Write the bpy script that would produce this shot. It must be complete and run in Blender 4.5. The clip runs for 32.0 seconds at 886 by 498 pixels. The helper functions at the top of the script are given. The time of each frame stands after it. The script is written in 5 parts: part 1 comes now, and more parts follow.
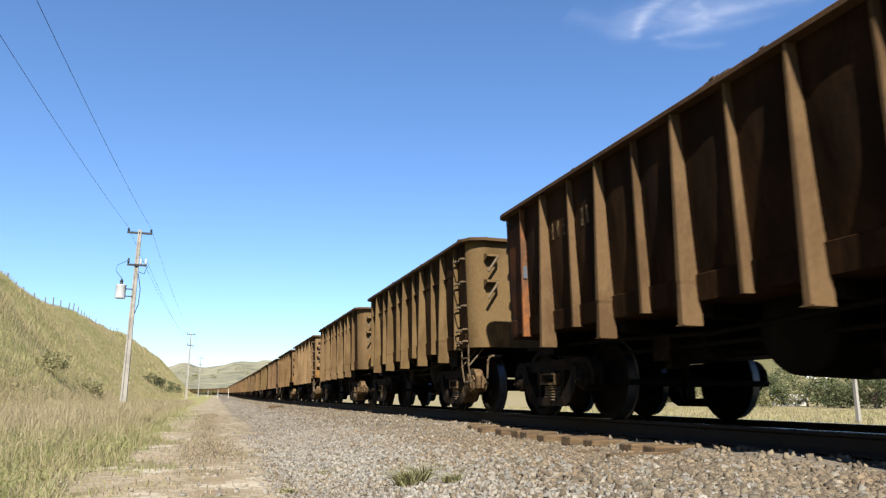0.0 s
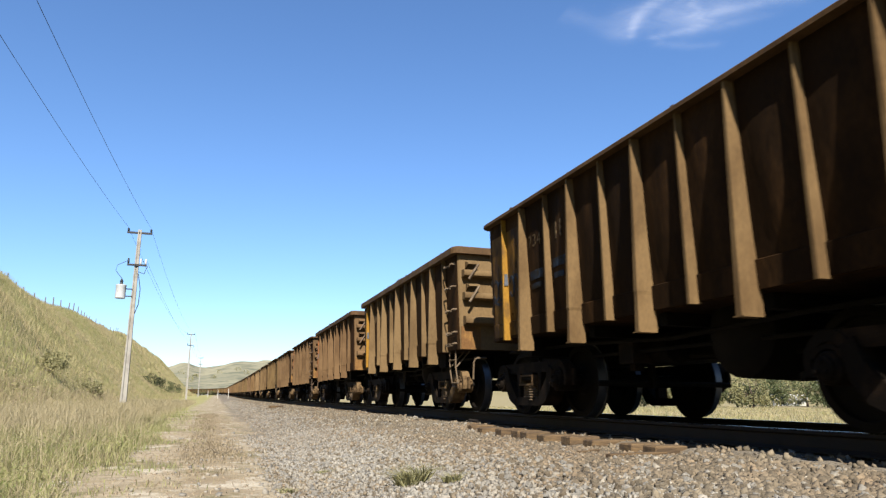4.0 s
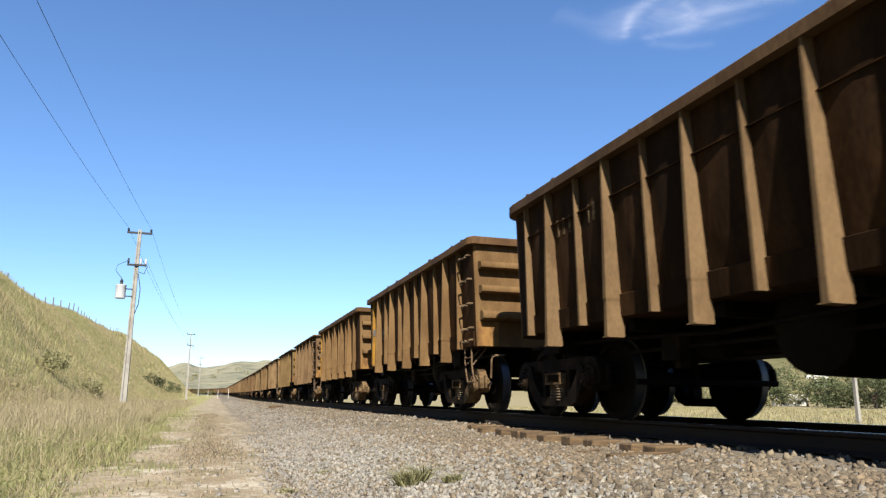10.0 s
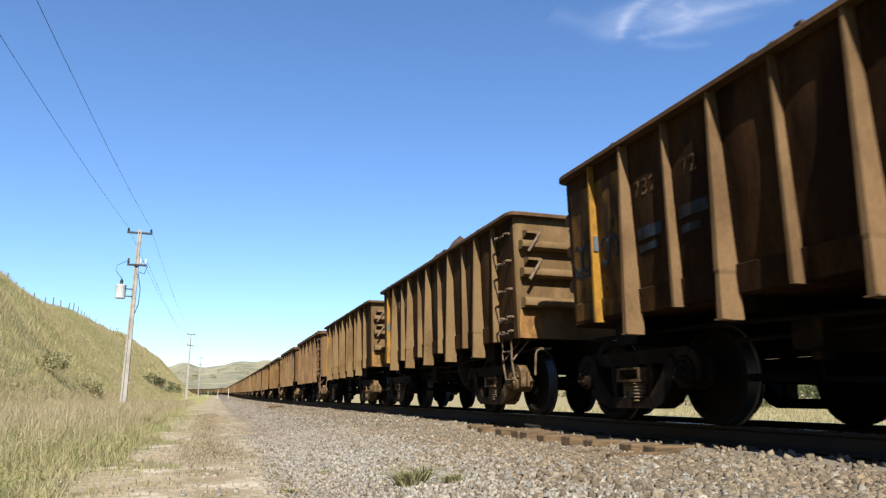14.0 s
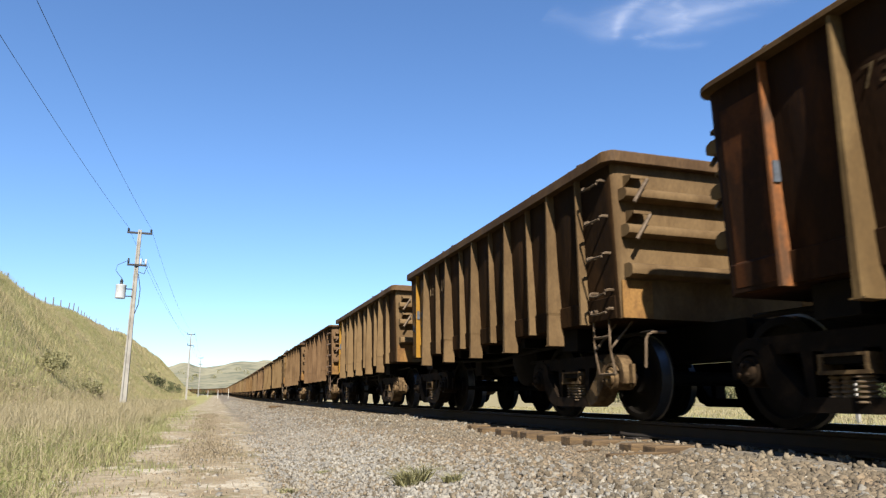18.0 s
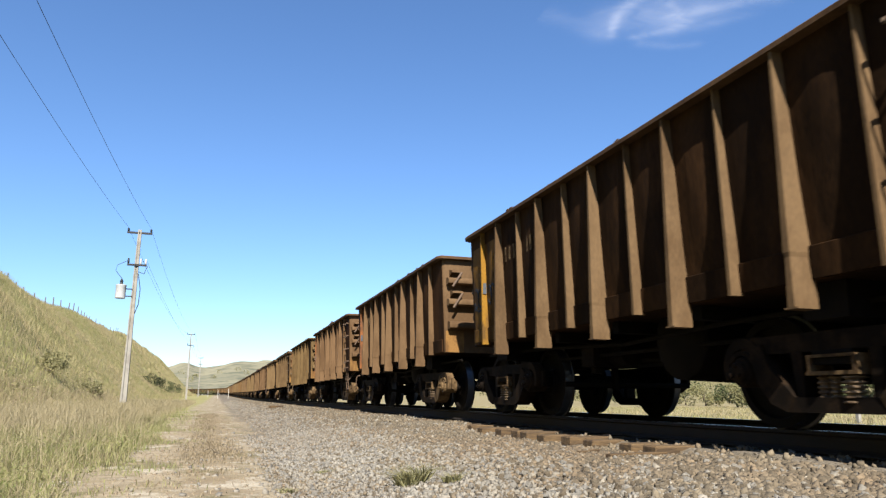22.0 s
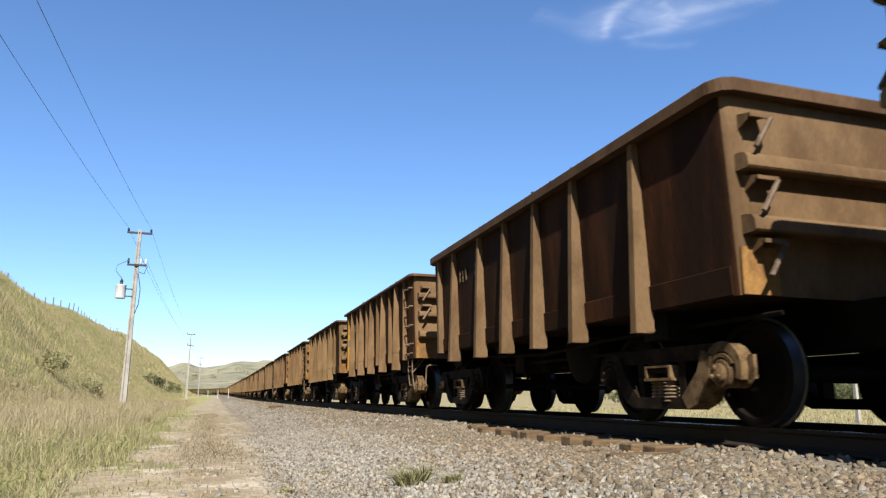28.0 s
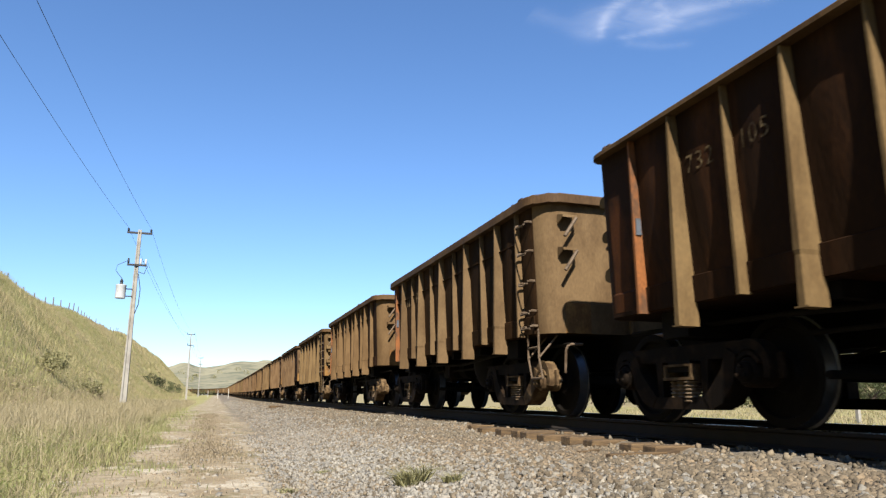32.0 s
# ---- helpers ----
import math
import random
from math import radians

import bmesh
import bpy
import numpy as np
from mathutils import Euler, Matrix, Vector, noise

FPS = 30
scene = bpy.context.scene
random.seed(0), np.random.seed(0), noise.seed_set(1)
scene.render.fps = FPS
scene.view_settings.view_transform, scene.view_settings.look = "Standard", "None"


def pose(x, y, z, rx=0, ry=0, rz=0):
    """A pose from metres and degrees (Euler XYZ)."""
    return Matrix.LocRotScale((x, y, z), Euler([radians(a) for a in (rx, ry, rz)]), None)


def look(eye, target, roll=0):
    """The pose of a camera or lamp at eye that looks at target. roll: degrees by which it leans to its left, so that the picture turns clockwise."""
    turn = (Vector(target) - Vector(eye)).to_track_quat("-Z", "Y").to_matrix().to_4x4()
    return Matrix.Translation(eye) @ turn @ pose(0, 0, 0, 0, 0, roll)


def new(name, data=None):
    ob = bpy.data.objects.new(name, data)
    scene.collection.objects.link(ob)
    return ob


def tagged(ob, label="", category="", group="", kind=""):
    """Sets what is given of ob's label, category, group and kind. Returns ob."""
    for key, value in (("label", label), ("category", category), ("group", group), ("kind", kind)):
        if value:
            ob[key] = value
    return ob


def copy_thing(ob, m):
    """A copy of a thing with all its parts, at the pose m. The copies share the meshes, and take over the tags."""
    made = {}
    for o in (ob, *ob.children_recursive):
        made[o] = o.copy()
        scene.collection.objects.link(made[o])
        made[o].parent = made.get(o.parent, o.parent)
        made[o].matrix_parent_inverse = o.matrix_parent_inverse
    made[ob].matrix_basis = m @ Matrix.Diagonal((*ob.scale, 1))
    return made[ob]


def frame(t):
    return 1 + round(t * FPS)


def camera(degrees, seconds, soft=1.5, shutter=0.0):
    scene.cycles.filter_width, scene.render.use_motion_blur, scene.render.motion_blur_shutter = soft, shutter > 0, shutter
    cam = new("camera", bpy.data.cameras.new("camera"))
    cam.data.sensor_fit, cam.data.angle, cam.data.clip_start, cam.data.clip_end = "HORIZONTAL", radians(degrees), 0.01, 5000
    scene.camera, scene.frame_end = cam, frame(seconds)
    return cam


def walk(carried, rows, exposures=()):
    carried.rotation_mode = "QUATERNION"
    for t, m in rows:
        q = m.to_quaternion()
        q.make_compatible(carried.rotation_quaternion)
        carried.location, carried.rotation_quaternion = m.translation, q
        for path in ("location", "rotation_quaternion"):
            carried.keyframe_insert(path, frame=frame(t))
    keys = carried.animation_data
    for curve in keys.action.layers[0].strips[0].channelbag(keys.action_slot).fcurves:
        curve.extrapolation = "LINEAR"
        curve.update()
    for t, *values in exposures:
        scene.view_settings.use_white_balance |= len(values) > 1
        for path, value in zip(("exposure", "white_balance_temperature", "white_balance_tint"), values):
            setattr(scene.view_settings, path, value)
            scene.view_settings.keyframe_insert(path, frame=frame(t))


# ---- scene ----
cam = camera(64.15, 32.0, soft=1.3, shutter=0.10)
EYE = Vector((0, 0, 0.65))
AIM = pose(0, 0, 0, 90 + 11.95, 0, -17.345) @ pose(0, 0, 0, 0, 0, 0.457)
AIM.translation = EYE
walk(cam, [(0, AIM), (32, AIM)], [(0, 1.60, 5500, 12), (32, 1.60, 5500, 12)])

# ---- light ----
SUN = Vector((-0.38, -1.56, 1.42)).normalized()
world = bpy.data.worlds.new("world")
scene.world = world
world.use_nodes = True
wn = world.node_tree.nodes
sky = wn.new("ShaderNodeTexSky")
sky.sky_type = "NISHITA"
sky.sun_disc = False
sky.sun_elevation = math.asin(SUN.z)
sky.sun_rotation = math.atan2(SUN.x, SUN.y)
sky.altitude = 2000
sky.air_density = 1.4
sky.dust_density = 0.0
sky.ozone_density = 4.3
world.node_tree.links.new(sky.outputs[0], wn["Background"].inputs[0])
wn["Background"].inputs[1].default_value = 0.05
sun_data = bpy.data.lights.new("sun", "SUN")
sun_data.energy = 5.0
sun_data.angle = radians(0.53)
sun_data.color = (1.0, 0.845, 0.62)
sun = new("sun", sun_data)
sun.matrix_world = look(SUN * 200, (0, 0, 0))


# ---- materials ----
ALBEDO = 0.535  # common scale of the paint and earth colours below


def mat(name, base, other=None, amount=0.5, rough=0.8, metal=0.0, var=0.25, scale=3.0, fine=40.0,
        bump=0.3, depth=0.01, stretch=(1, 1, 1), tint=False, island=None, per_object=True, spread=0.08, spec=0.35, dent=0.0):
    """Base colour with large stains of another colour, fine grain and relief."""
    if metal < 0.9:
        base, other, island = [c and tuple(ALBEDO * v for v in c) for c in (base, other, island)]
    m = bpy.data.materials.new(name)
    m.use_nodes = True
    n, l = m.node_tree.nodes, m.node_tree.links
    b = n["Principled BSDF"]
    b.inputs["Metallic"].default_value = metal
    b.inputs["Specular IOR Level"].default_value = spec
    tc = n.new("ShaderNodeTexCoord")
    mp = n.new("ShaderNodeMapping")
    mp.inputs["Scale"].default_value = stretch
    l.new(tc.outputs["Object"], mp.inputs["Vector"])
    vec = mp.outputs["Vector"]
    info = n.new("ShaderNodeObjectInfo")
    if per_object:
        add = n.new("ShaderNodeVectorMath")
        add.operation = "MULTIPLY_ADD"
        l.new(info.outputs["Random"], add.inputs[0])
        add.inputs[1].default_value = (31, 57, 83)
        l.new(vec, add.inputs[2])
        vec = add.outputs[0]
    big = n.new("ShaderNodeTexNoise")
    big.inputs["Scale"].default_value = scale
    big.inputs["Detail"].default_value = 6
    big.inputs["Roughness"].default_value = 0.6
    small = n.new("ShaderNodeTexNoise")
    small.inputs["Scale"].default_value = fine
    small.inputs["Detail"].default_value = 4
    l.new(vec, big.inputs["Vector"])
    l.new(vec, small.inputs["Vector"])
    ramp = n.new("ShaderNodeMapRange")
    ramp.inputs[1].default_value = 1 - amount - spread
    ramp.inputs[2].default_value = 1 - amount + spread
    l.new(big.outputs["Fac"], ramp.inputs[0])
    mix = n.new("ShaderNodeMix")
    mix.data_type = "RGBA"
    mix.inputs[6].default_value = (*base, 1)
    mix.inputs[7].default_value = (*(other or base), 1)
    l.new(ramp.outputs[0], mix.inputs[0])
    colour = mix.outputs[2]
    if island is not None:
        geo = n.new("ShaderNodeNewGeometry")
        mi = n.new("ShaderNodeMix")
        mi.data_type = "RGBA"
        mi.inputs[7].default_value = (*island, 1)
        l.new(geo.outputs["Random Per Island"], mi.inputs[0])
        l.new(colour, mi.inputs[6])
        colour = mi.outputs[2]
    gr = n.new("ShaderNodeMapRange")
    gr.inputs[1].default_value, gr.inputs[2].default_value = 0.3, 0.7
    gr.inputs[3].default_value, gr.inputs[4].default_value = 1 - var, 1 + var
    l.new(small.outputs["Fac"], gr.inputs[0])
    mul = n.new("ShaderNodeMix")
    mul.data_type, mul.blend_type = "RGBA", "MULTIPLY"
    mul.inputs[0].default_value = 1
    l.new(colour, mul.inputs[6])
    l.new(gr.outputs[0], mul.inputs[7])
    colour = mul.outputs[2]
    if tint:
        tm = n.new("ShaderNodeMix")
        tm.data_type, tm.blend_type = "RGBA", "MULTIPLY"
        tm.inputs[0].default_value = 1
        l.new(colour, tm.inputs[6])
        l.new(info.outputs["Color"], tm.inputs[7])
        colour = tm.outputs[2]
    l.new(colour, b.inputs["Base Color"])
    rr = n.new("ShaderNodeMapRange")
    rr.inputs[3].default_value, rr.inputs[4].default_value = max(0.05, rough - 0.12), min(1, rough + 0.12)
    l.new(small.outputs["Fac"], rr.inputs[0])
    l.new(rr.outputs[0], b.inputs["Roughness"])
    if bump:
        bp = n.new("ShaderNodeBump")
        bp.inputs["Strength"].default_value = bump
        bp.inputs["Distance"].default_value = depth
        l.new(small.outputs["Fac"], bp.inputs["Height"])
        if dent:
            bd = n.new("ShaderNodeBump")
            bd.inputs["Strength"].default_value = 0.5
            bd.inputs["Distance"].default_value = dent
            l.new(big.outputs["Fac"], bd.inputs["Height"])
            l.new(bd.outputs[0], bp.inputs["Normal"])
        l.new(bp.outputs[0], b.inputs["Normal"])
    return m


STEEL = mat("ore_dusted_steel", (0.124, 0.073, 0.033), (0.084, 0.047, 0.020), 0.5, 0.72, 0.0, 0.22, 1.6, 45, 0.25, 0.006, (1, 1, 0.35), tint=True, dent=0.06, spec=0.12)
# ribs and ends: dusty steel, brightened in colour for the sun on them
SUNLIT_DUST = mat("pale_ore_dust_on_steel", (0.182, 0.117, 0.054), (0.122, 0.075, 0.033), 0.48, 0.85, 0.0, 0.13, 1.8, 45, 0.2, 0.006, (1, 1, 0.45), tint=True, dent=0.06, spec=0.12)
# side panels: own dark rust, both colours deepened further for their shade
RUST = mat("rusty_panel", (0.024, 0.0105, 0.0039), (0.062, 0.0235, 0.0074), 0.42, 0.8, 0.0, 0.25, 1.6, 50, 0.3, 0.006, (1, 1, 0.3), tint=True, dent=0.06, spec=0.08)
SHADED_OXIDE = mat("dark_oxide_panel", (0.0215, 0.0112, 0.0043), (0.053, 0.0262, 0.0093), 0.48, 0.85, 0.0, 0.3, 1.6, 50, 0.25, 0.006, (1, 1, 0.3), tint=True, dent=0.06, spec=0.06)
YELLOW = mat("worn_yellow_paint", (0.33, 0.172, 0.014), (0.15, 0.08, 0.018), 0.40, 0.75, 0.0, 0.2, 5, 60, 0.2, 0.004, (1, 1, 0.5), spec=0.15)
# dirty yellow paint, darkened also for the shade behind the corner upright
OLD_SHADED_YELLOW = mat("dirty_yellow_paint", (0.19, 0.098, 0.014), (0.055, 0.030, 0.010), 0.5, 0.7, 0.0, 0.25, 3, 60, 0.2, 0.004, (1, 1, 0.5), spec=0.08)
OLDRED = mat("rust_red_paint", (0.090, 0.034, 0.011), (0.034, 0.016, 0.007), 0.5, 0.75, 0.0, 0.25, 3, 60, 0.2, 0.004, (1, 1, 0.5), spec=0.06)
STAIN = mat("yellow_rust_dirt", (0.30, 0.165, 0.050), (0.18, 0.095, 0.034), 0.5, 0.85, 0.0, 0.2, 6, 60, 0.2, 0.004, (1, 1, 0.5), spec=0.1)
BLUEPAINT = mat("faded_blue_paint", (0.03, 0.045, 0.075), (0.025, 0.022, 0.018), 0.5, 0.7, 0, 0.2, 9, 60, 0.1, spec=0.1)
ORANGE = mat("worn_orange_paint", (0.28, 0.105, 0.028), (0.12, 0.06, 0.028), 0.48, 0.65, 0.0, 0.2, 5, 60, 0.2, 0.004, (1, 1, 0.5), spec=0.15)
TAPE = mat("blue_grey_tape", (0.09, 0.105, 0.13), (0.06, 0.06, 0.065), 0.4, 0.4, 0, 0.15, 20, 90, 0.05)
MARK = mat("faded_number_paint", (0.21, 0.15, 0.075), (0.05, 0.03, 0.014), 0.52, 0.8, 0, 0.2, 14, 80, 0.05, spec=0.1)
# underframe: grimy steel, taken near black for the shade beneath the wagon
SHADE_GRIME = mat("grimy_cast_steel", (0.006, 0.0045, 0.0035), (0.011, 0.008, 0.005), 0.5, 0.85, 0.0, 0.25, 4, 60, 0.3, 0.006, spec=0.1)
# bogie castings: dusty steel with the shade under the tub in its colour
SHADED_BOGIE = mat("dusty_bogie_steel", (0.030, 0.018, 0.009), (0.009, 0.006, 0.0035), 0.55, 0.85, 0.0, 0.25, 4, 60, 0.3, 0.006, spec=0.08)
# same castings where sun reaches them, sunlight put into the colour
LIT_CASTING = mat("dust_caked_casting", (0.185, 0.122, 0.058), (0.08, 0.05, 0.024), 0.5, 0.85, 0.0, 0.22, 7, 60, 0.3, 0.006, spec=0.1)
SPRING = mat("dusty_spring_steel", (0.22, 0.16, 0.10), (0.12, 0.08, 0.048), 0.45, 0.7, 0.0, 0.2, 9, 60, 0.2, spec=0.15)
# wheel colour also lowered to stand for underbody shade
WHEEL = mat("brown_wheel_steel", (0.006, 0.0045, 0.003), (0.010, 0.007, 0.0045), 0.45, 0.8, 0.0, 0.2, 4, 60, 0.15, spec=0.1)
TREAD = mat("polished_tread", (0.13, 0.13, 0.135), (0.09, 0.085, 0.08), 0.4, 0.5, 1.0, 0.08, 6, 60, 0.03)
ROD = mat("worn_handrail_steel", (0.17, 0.12, 0.075), (0.085, 0.055, 0.03), 0.45, 0.7, 0.0, 0.2, 8, 60, 0.1, tint=True, spec=0.2)
ORE = mat("iron_ore", (0.045, 0.026, 0.017), (0.07, 0.04, 0.024), 0.5, 0.95, 0, 0.35, 5, 30, 0.8, 0.03)
RAILM = mat("rusty_rail", (0.018, 0.011, 0.007), (0.011, 0.008, 0.006), 0.5, 0.8, 0.0, 0.2, 5, 70, 0.15)
HEAD = mat("polished_rail_head", (0.42, 0.41, 0.40), (0.3, 0.27, 0.24), 0.4, 0.28, 1.0, 0.1, 9, 60, 0.03)
TIMBER = mat("weathered_sleeper", (0.17, 0.110, 0.050), (0.085, 0.055, 0.028), 0.5, 0.9, 0, 0.35, 6, 50, 0.6, 0.01, (0.3, 3, 3))
STONE = mat("ballast_stone", (0.270, 0.224, 0.152), (0.275, 0.205, 0.126), 0.5, 0.9, 0, 0.2, 0.5, 60, 0.4, 0.01, island=(0.112, 0.092, 0.062), per_object=False)
PALE = mat("pale_stone", (0.40, 0.372, 0.31), (0.34, 0.295, 0.22), 0.5, 0.9, 0, 0.2, 0.5, 60, 0.4, 0.01, island=(0.215, 0.203, 0.178), per_object=False)
DIRTSTONE = mat("dusty_pebble", (0.30, 0.235, 0.15), (0.24, 0.18, 0.115), 0.5, 0.95, 0, 0.2, 3, 60, 0.2, 0.01, island=(0.36, 0.30, 0.22), per_object=False)
CONCRETE = mat("pole_concrete", (0.40, 0.38, 0.33), (0.30, 0.28, 0.24), 0.45, 0.85, 0, 0.12, 2, 40, 0.2)
DARKMETAL = mat("dark_metal", (0.03, 0.03, 0.032), None, 0.5, 0.5, 0.4, 0.1)
TANKPAINT = mat("pale_grey_enamel", (0.62, 0.64, 0.65), (0.5, 0.51, 0.5), 0.4, 0.4, 0, 0.06, 5, 40, 0.03)
CABLE = mat("cable", (0.04, 0.04, 0.045), None, 0.5, 0.6, 0.2, 0.05, bump=0)
POSTWOOD = mat("grey_post_wood", (0.20, 0.165, 0.13), (0.12, 0.10, 0.08), 0.5, 0.9, 0, 0.25, 6, 50, 0.4)
WHITEWASH = mat("whitewashed_wall", (0.78, 0.77, 0.74), (0.62, 0.6, 0.55), 0.4, 0.85, 0, 0.06, 1, 20, 0.1)
ROOFTILE = mat("fired_roof_tile", (0.32, 0.16, 0.10), (0.22, 0.12, 0.08), 0.5, 0.85, 0, 0.2, 2, 30, 0.3)


def leafmat(name, a, b, rough=0.6, trans=0.35, scale=0.35, spread=0.2):
    m = mat(name, a, b, 0.5, rough, 0, 0.12, scale, 9, 0, island=tuple(0.80 * v for v in b), per_object=False, spread=spread)
    n, l = m.node_tree.nodes, m.node_tree.links
    t = n.new("ShaderNodeBsdfTranslucent")
    mx = n.new("ShaderNodeMixShader")
    mx.inputs[0].default_value = trans
    p = n["Principled BSDF"]
    p.inputs["Specular IOR Level"].default_value = 0.25
    l.new(p.inputs["Base Color"].links[0].from_socket, t.inputs[0])
    l.new(p.outputs[0], mx.inputs[1])
    l.new(t.outputs[0], mx.inputs[2])
    l.new(mx.outputs[0], n["Material Output"].inputs[0])
    return m


GREEN = leafmat("green_grass", (0.24, 0.30, 0.075), (0.49, 0.475, 0.20), scale=0.8, spread=0.12)
STRAW = leafmat("straw_grass", (0.66, 0.56, 0.36), (0.52, 0.45, 0.25))
SLOPE = leafmat("slope_grass", (0.42, 0.44, 0.15), (0.62, 0.53, 0.28), scale=0.11, spread=0.08)
TAN = leafmat("tan_stalks", (0.66, 0.56, 0.36), (0.52, 0.42, 0.25), scale=0.2, spread=0.12)
MEADOW = leafmat("meadow_green", (0.31, 0.34, 0.115), (0.43, 0.425, 0.175), scale=0.2)
LITTER = leafmat("brown_litter", (0.42, 0.335, 0.21), (0.52, 0.43, 0.28))
OLIVE = leafmat("olive_leaves", (0.34, 0.335, 0.14), (0.43, 0.40, 0.19))
LEAF = leafmat("bush_leaves", (0.11, 0.15, 0.05), (0.18, 0.20, 0.085))
DARKLEAF = leafmat("dark_leaves", (0.035, 0.05, 0.02), (0.06, 0.075, 0.03))
BARK = mat("bark", (0.12, 0.085, 0.06), (0.08, 0.06, 0.045), 0.5, 0.9, 0, 0.3, 6, 40, 0.6)

# ---- plan ----
TRACK_X, BEND, RADIUS = 5.35, 310.0, 230.0
RAIL_TOP = 0.43
PITCH = 10.0


def grade(s):
    """The line climbs gently after a while."""
    q = np.clip(np.asarray(s, float) - 70, 0, 260)
    return 0.0052 * q * q / (q + 40)


def along(s, off=0.0):
    """Place and heading on the track, s metres ahead of the camera, off metres to its right."""
    if s <= BEND:
        return TRACK_X + off, s, 0.0
    a = (s - BEND) / RADIUS
    return TRACK_X - RADIUS + (RADIUS + off) * math.cos(a), BEND + (RADIUS + off) * math.sin(a), a


def smooth(a, b, v):
    t = np.clip((v - a) / (b - a), 0, 1)
    return t * t * (3 - 2 * t)


def wob(x, y, f, k=0.0):
    """Cheap smooth unevenness between -1 and 1."""
    return (np.sin(x * f * 1.0 + y * f * 0.63 + 1.7 + k) + np.sin(x * f * -0.71 + y * f * 1.27 + 4.1 + 2 * k)
            + 0.6 * np.sin(x * f * 2.3 - y * f * 1.9 + 0.4 + k) + 0.4 * np.sin(x * f * 3.9 + y * f * 4.3 + k)) / 3.0


def side(x, y):
    """Signed distance from the track's centre line, right positive."""
    r = np.hypot(x - (TRACK_X - RADIUS), y - BEND) - RADIUS
    return np.where(y <= BEND, x - TRACK_X, r)


def height(x, y):
    """The lie of the land."""
    x, y = np.asarray(x, float), np.asarray(y, float)
    d = side(x, y)
    z = 0.03 * wob(x, y, 0.9) * smooth(60, 20, np.hypot(x, y))
    z = z - 0.05 * smooth(0.8, 0.0, np.abs(x - 0.95)) * (np.abs(y) < 200) + 0.0
    berm = 0.225 * smooth(-4.9, -1.5, d) * smooth(4.4, 1.9, d)
    z = z + berm + 0.035 * wob(x, y, 2.6, 1) * smooth(-5, -3.6, d) * smooth(-1.5, -2.0, d)
    # ballast washed away at the sleeper ends
    z = z - (0.04 * smooth(0.5, 2.5, y) + 0.045 * smooth(4.6, 5.6, y)) * smooth(11.5, 10.3, y) * smooth(-2.9, -2.2, d) * smooth(-1.25, -1.5, d)
    # cut slope with a fence along its edge
    toe = -7.0 - 0.011 * np.clip(y - 60, 0, 400) + 0.5 * wob(x * 0.3, y, 0.09)
    top = 13.6 + 2.0 * smooth(90, 230, y) + 0.5 * wob(0 * x, y, 0.07, 3)
    top = top - 1.35 * np.exp(-((y - 103) / 17) ** 2) - 1.0 * np.exp(-((y - 176) / 15) ** 2) - 1.3 * np.exp(-((y - 242) / 17) ** 2)
    top = top + 0.5 * smooth(255, 300, y) * wob(0 * x, y, 0.2, 1)
    run = 15.3 + 1.2 * wob(0 * x, y, 0.05, 2)
    t = np.clip((toe - x) / run, 0, 1)
    hill = top * (0.72 * t + 0.28 * t * t * (3 - 2 * t)) + 0.10 * np.clip(toe - run - x, 0, 200)
    hill = hill + 0.35 * wob(x, y, 0.5, 4) * smooth(0, 0.25, t) * smooth(1.0, 0.8, t)
    hill = hill + 0.7 * smooth(0.05, 0.3, t) * wob(x, y, 0.16, 5) * smooth(1.0, 0.7, t)
    z = z + hill * smooth(415, 325, y) * smooth(-60, -20, y)
    # field and rise beyond the track
    rise = 20 * smooth(95, 210, x + 0.15 * y) + 4 * wob(x, y, 0.03, 1) * smooth(95, 160, x)
    z = z - 0.25 * smooth(3.0, 6.0, d) * smooth(100, 30, x) + rise * smooth(60, 110, x)
    # far hills
    far = smooth(640, 1500, y) * (47 + 14 * wob(x, y, 0.0042, 2) + 5 * wob(x, y, 0.013, 1) + 8 * np.exp(-((x - 95) / 170) ** 2))
    u = 1000 * x / np.maximum(y, 1)
    far = far + smooth(640, 1500, y) * (10 * np.exp(-((u + 43) / 13) ** 2) + 9.5 * np.exp(-((u - 26) / 28) ** 2) - 16 * smooth(55, 80, u))
    far = far + smooth(260, 900, -x) * 45 + smooth(420, 1200, x) * 60 + 25 * smooth(-150, -700, y)
    return z + grade(y) + far * (1 + 0.12 * wob(x, y, 0.011))


# ---- mesh helpers ----
def box(bm, x0, x1, y0, y1, z0, z1):
    v = [bm.verts.new(p) for p in ((x0, y0, z0), (x1, y0, z0), (x1, y1, z0), (x0, y1, z0), (x0, y0, z1), (x1, y0, z1), (x1, y1, z1), (x0, y1, z1))]
    for f in ((3, 2, 1, 0), (4, 5, 6, 7), (0, 1, 5, 4), (1, 2, 6, 5), (2, 3, 7, 6), (3, 0, 4, 7)):
        bm.faces.new([v[i] for i in f])


def loft(bm, loops, caps=True, closed=True):
    """Skin over loops of equally many points."""
    rows = [[bm.verts.new(p) for p in lp] for lp in loops]
    k = len(rows[0])
    for a, b in zip(rows, rows[1:]):
        for i in range(k if closed else k - 1):
            j = (i + 1) % k
            bm.faces.new((a[i], a[j], b[j], b[i]))
    if caps:
        bm.faces.new(rows[0][::-1])
        bm.faces.new(rows[-1])
    return rows


def slab(bm, pts, x0, x1):
    """A plate: outline pts (y, z) between x0 and x1."""
    loft(bm, [[(x0, y, z) for y, z in pts], [(x1, y, z) for y, z in pts]])


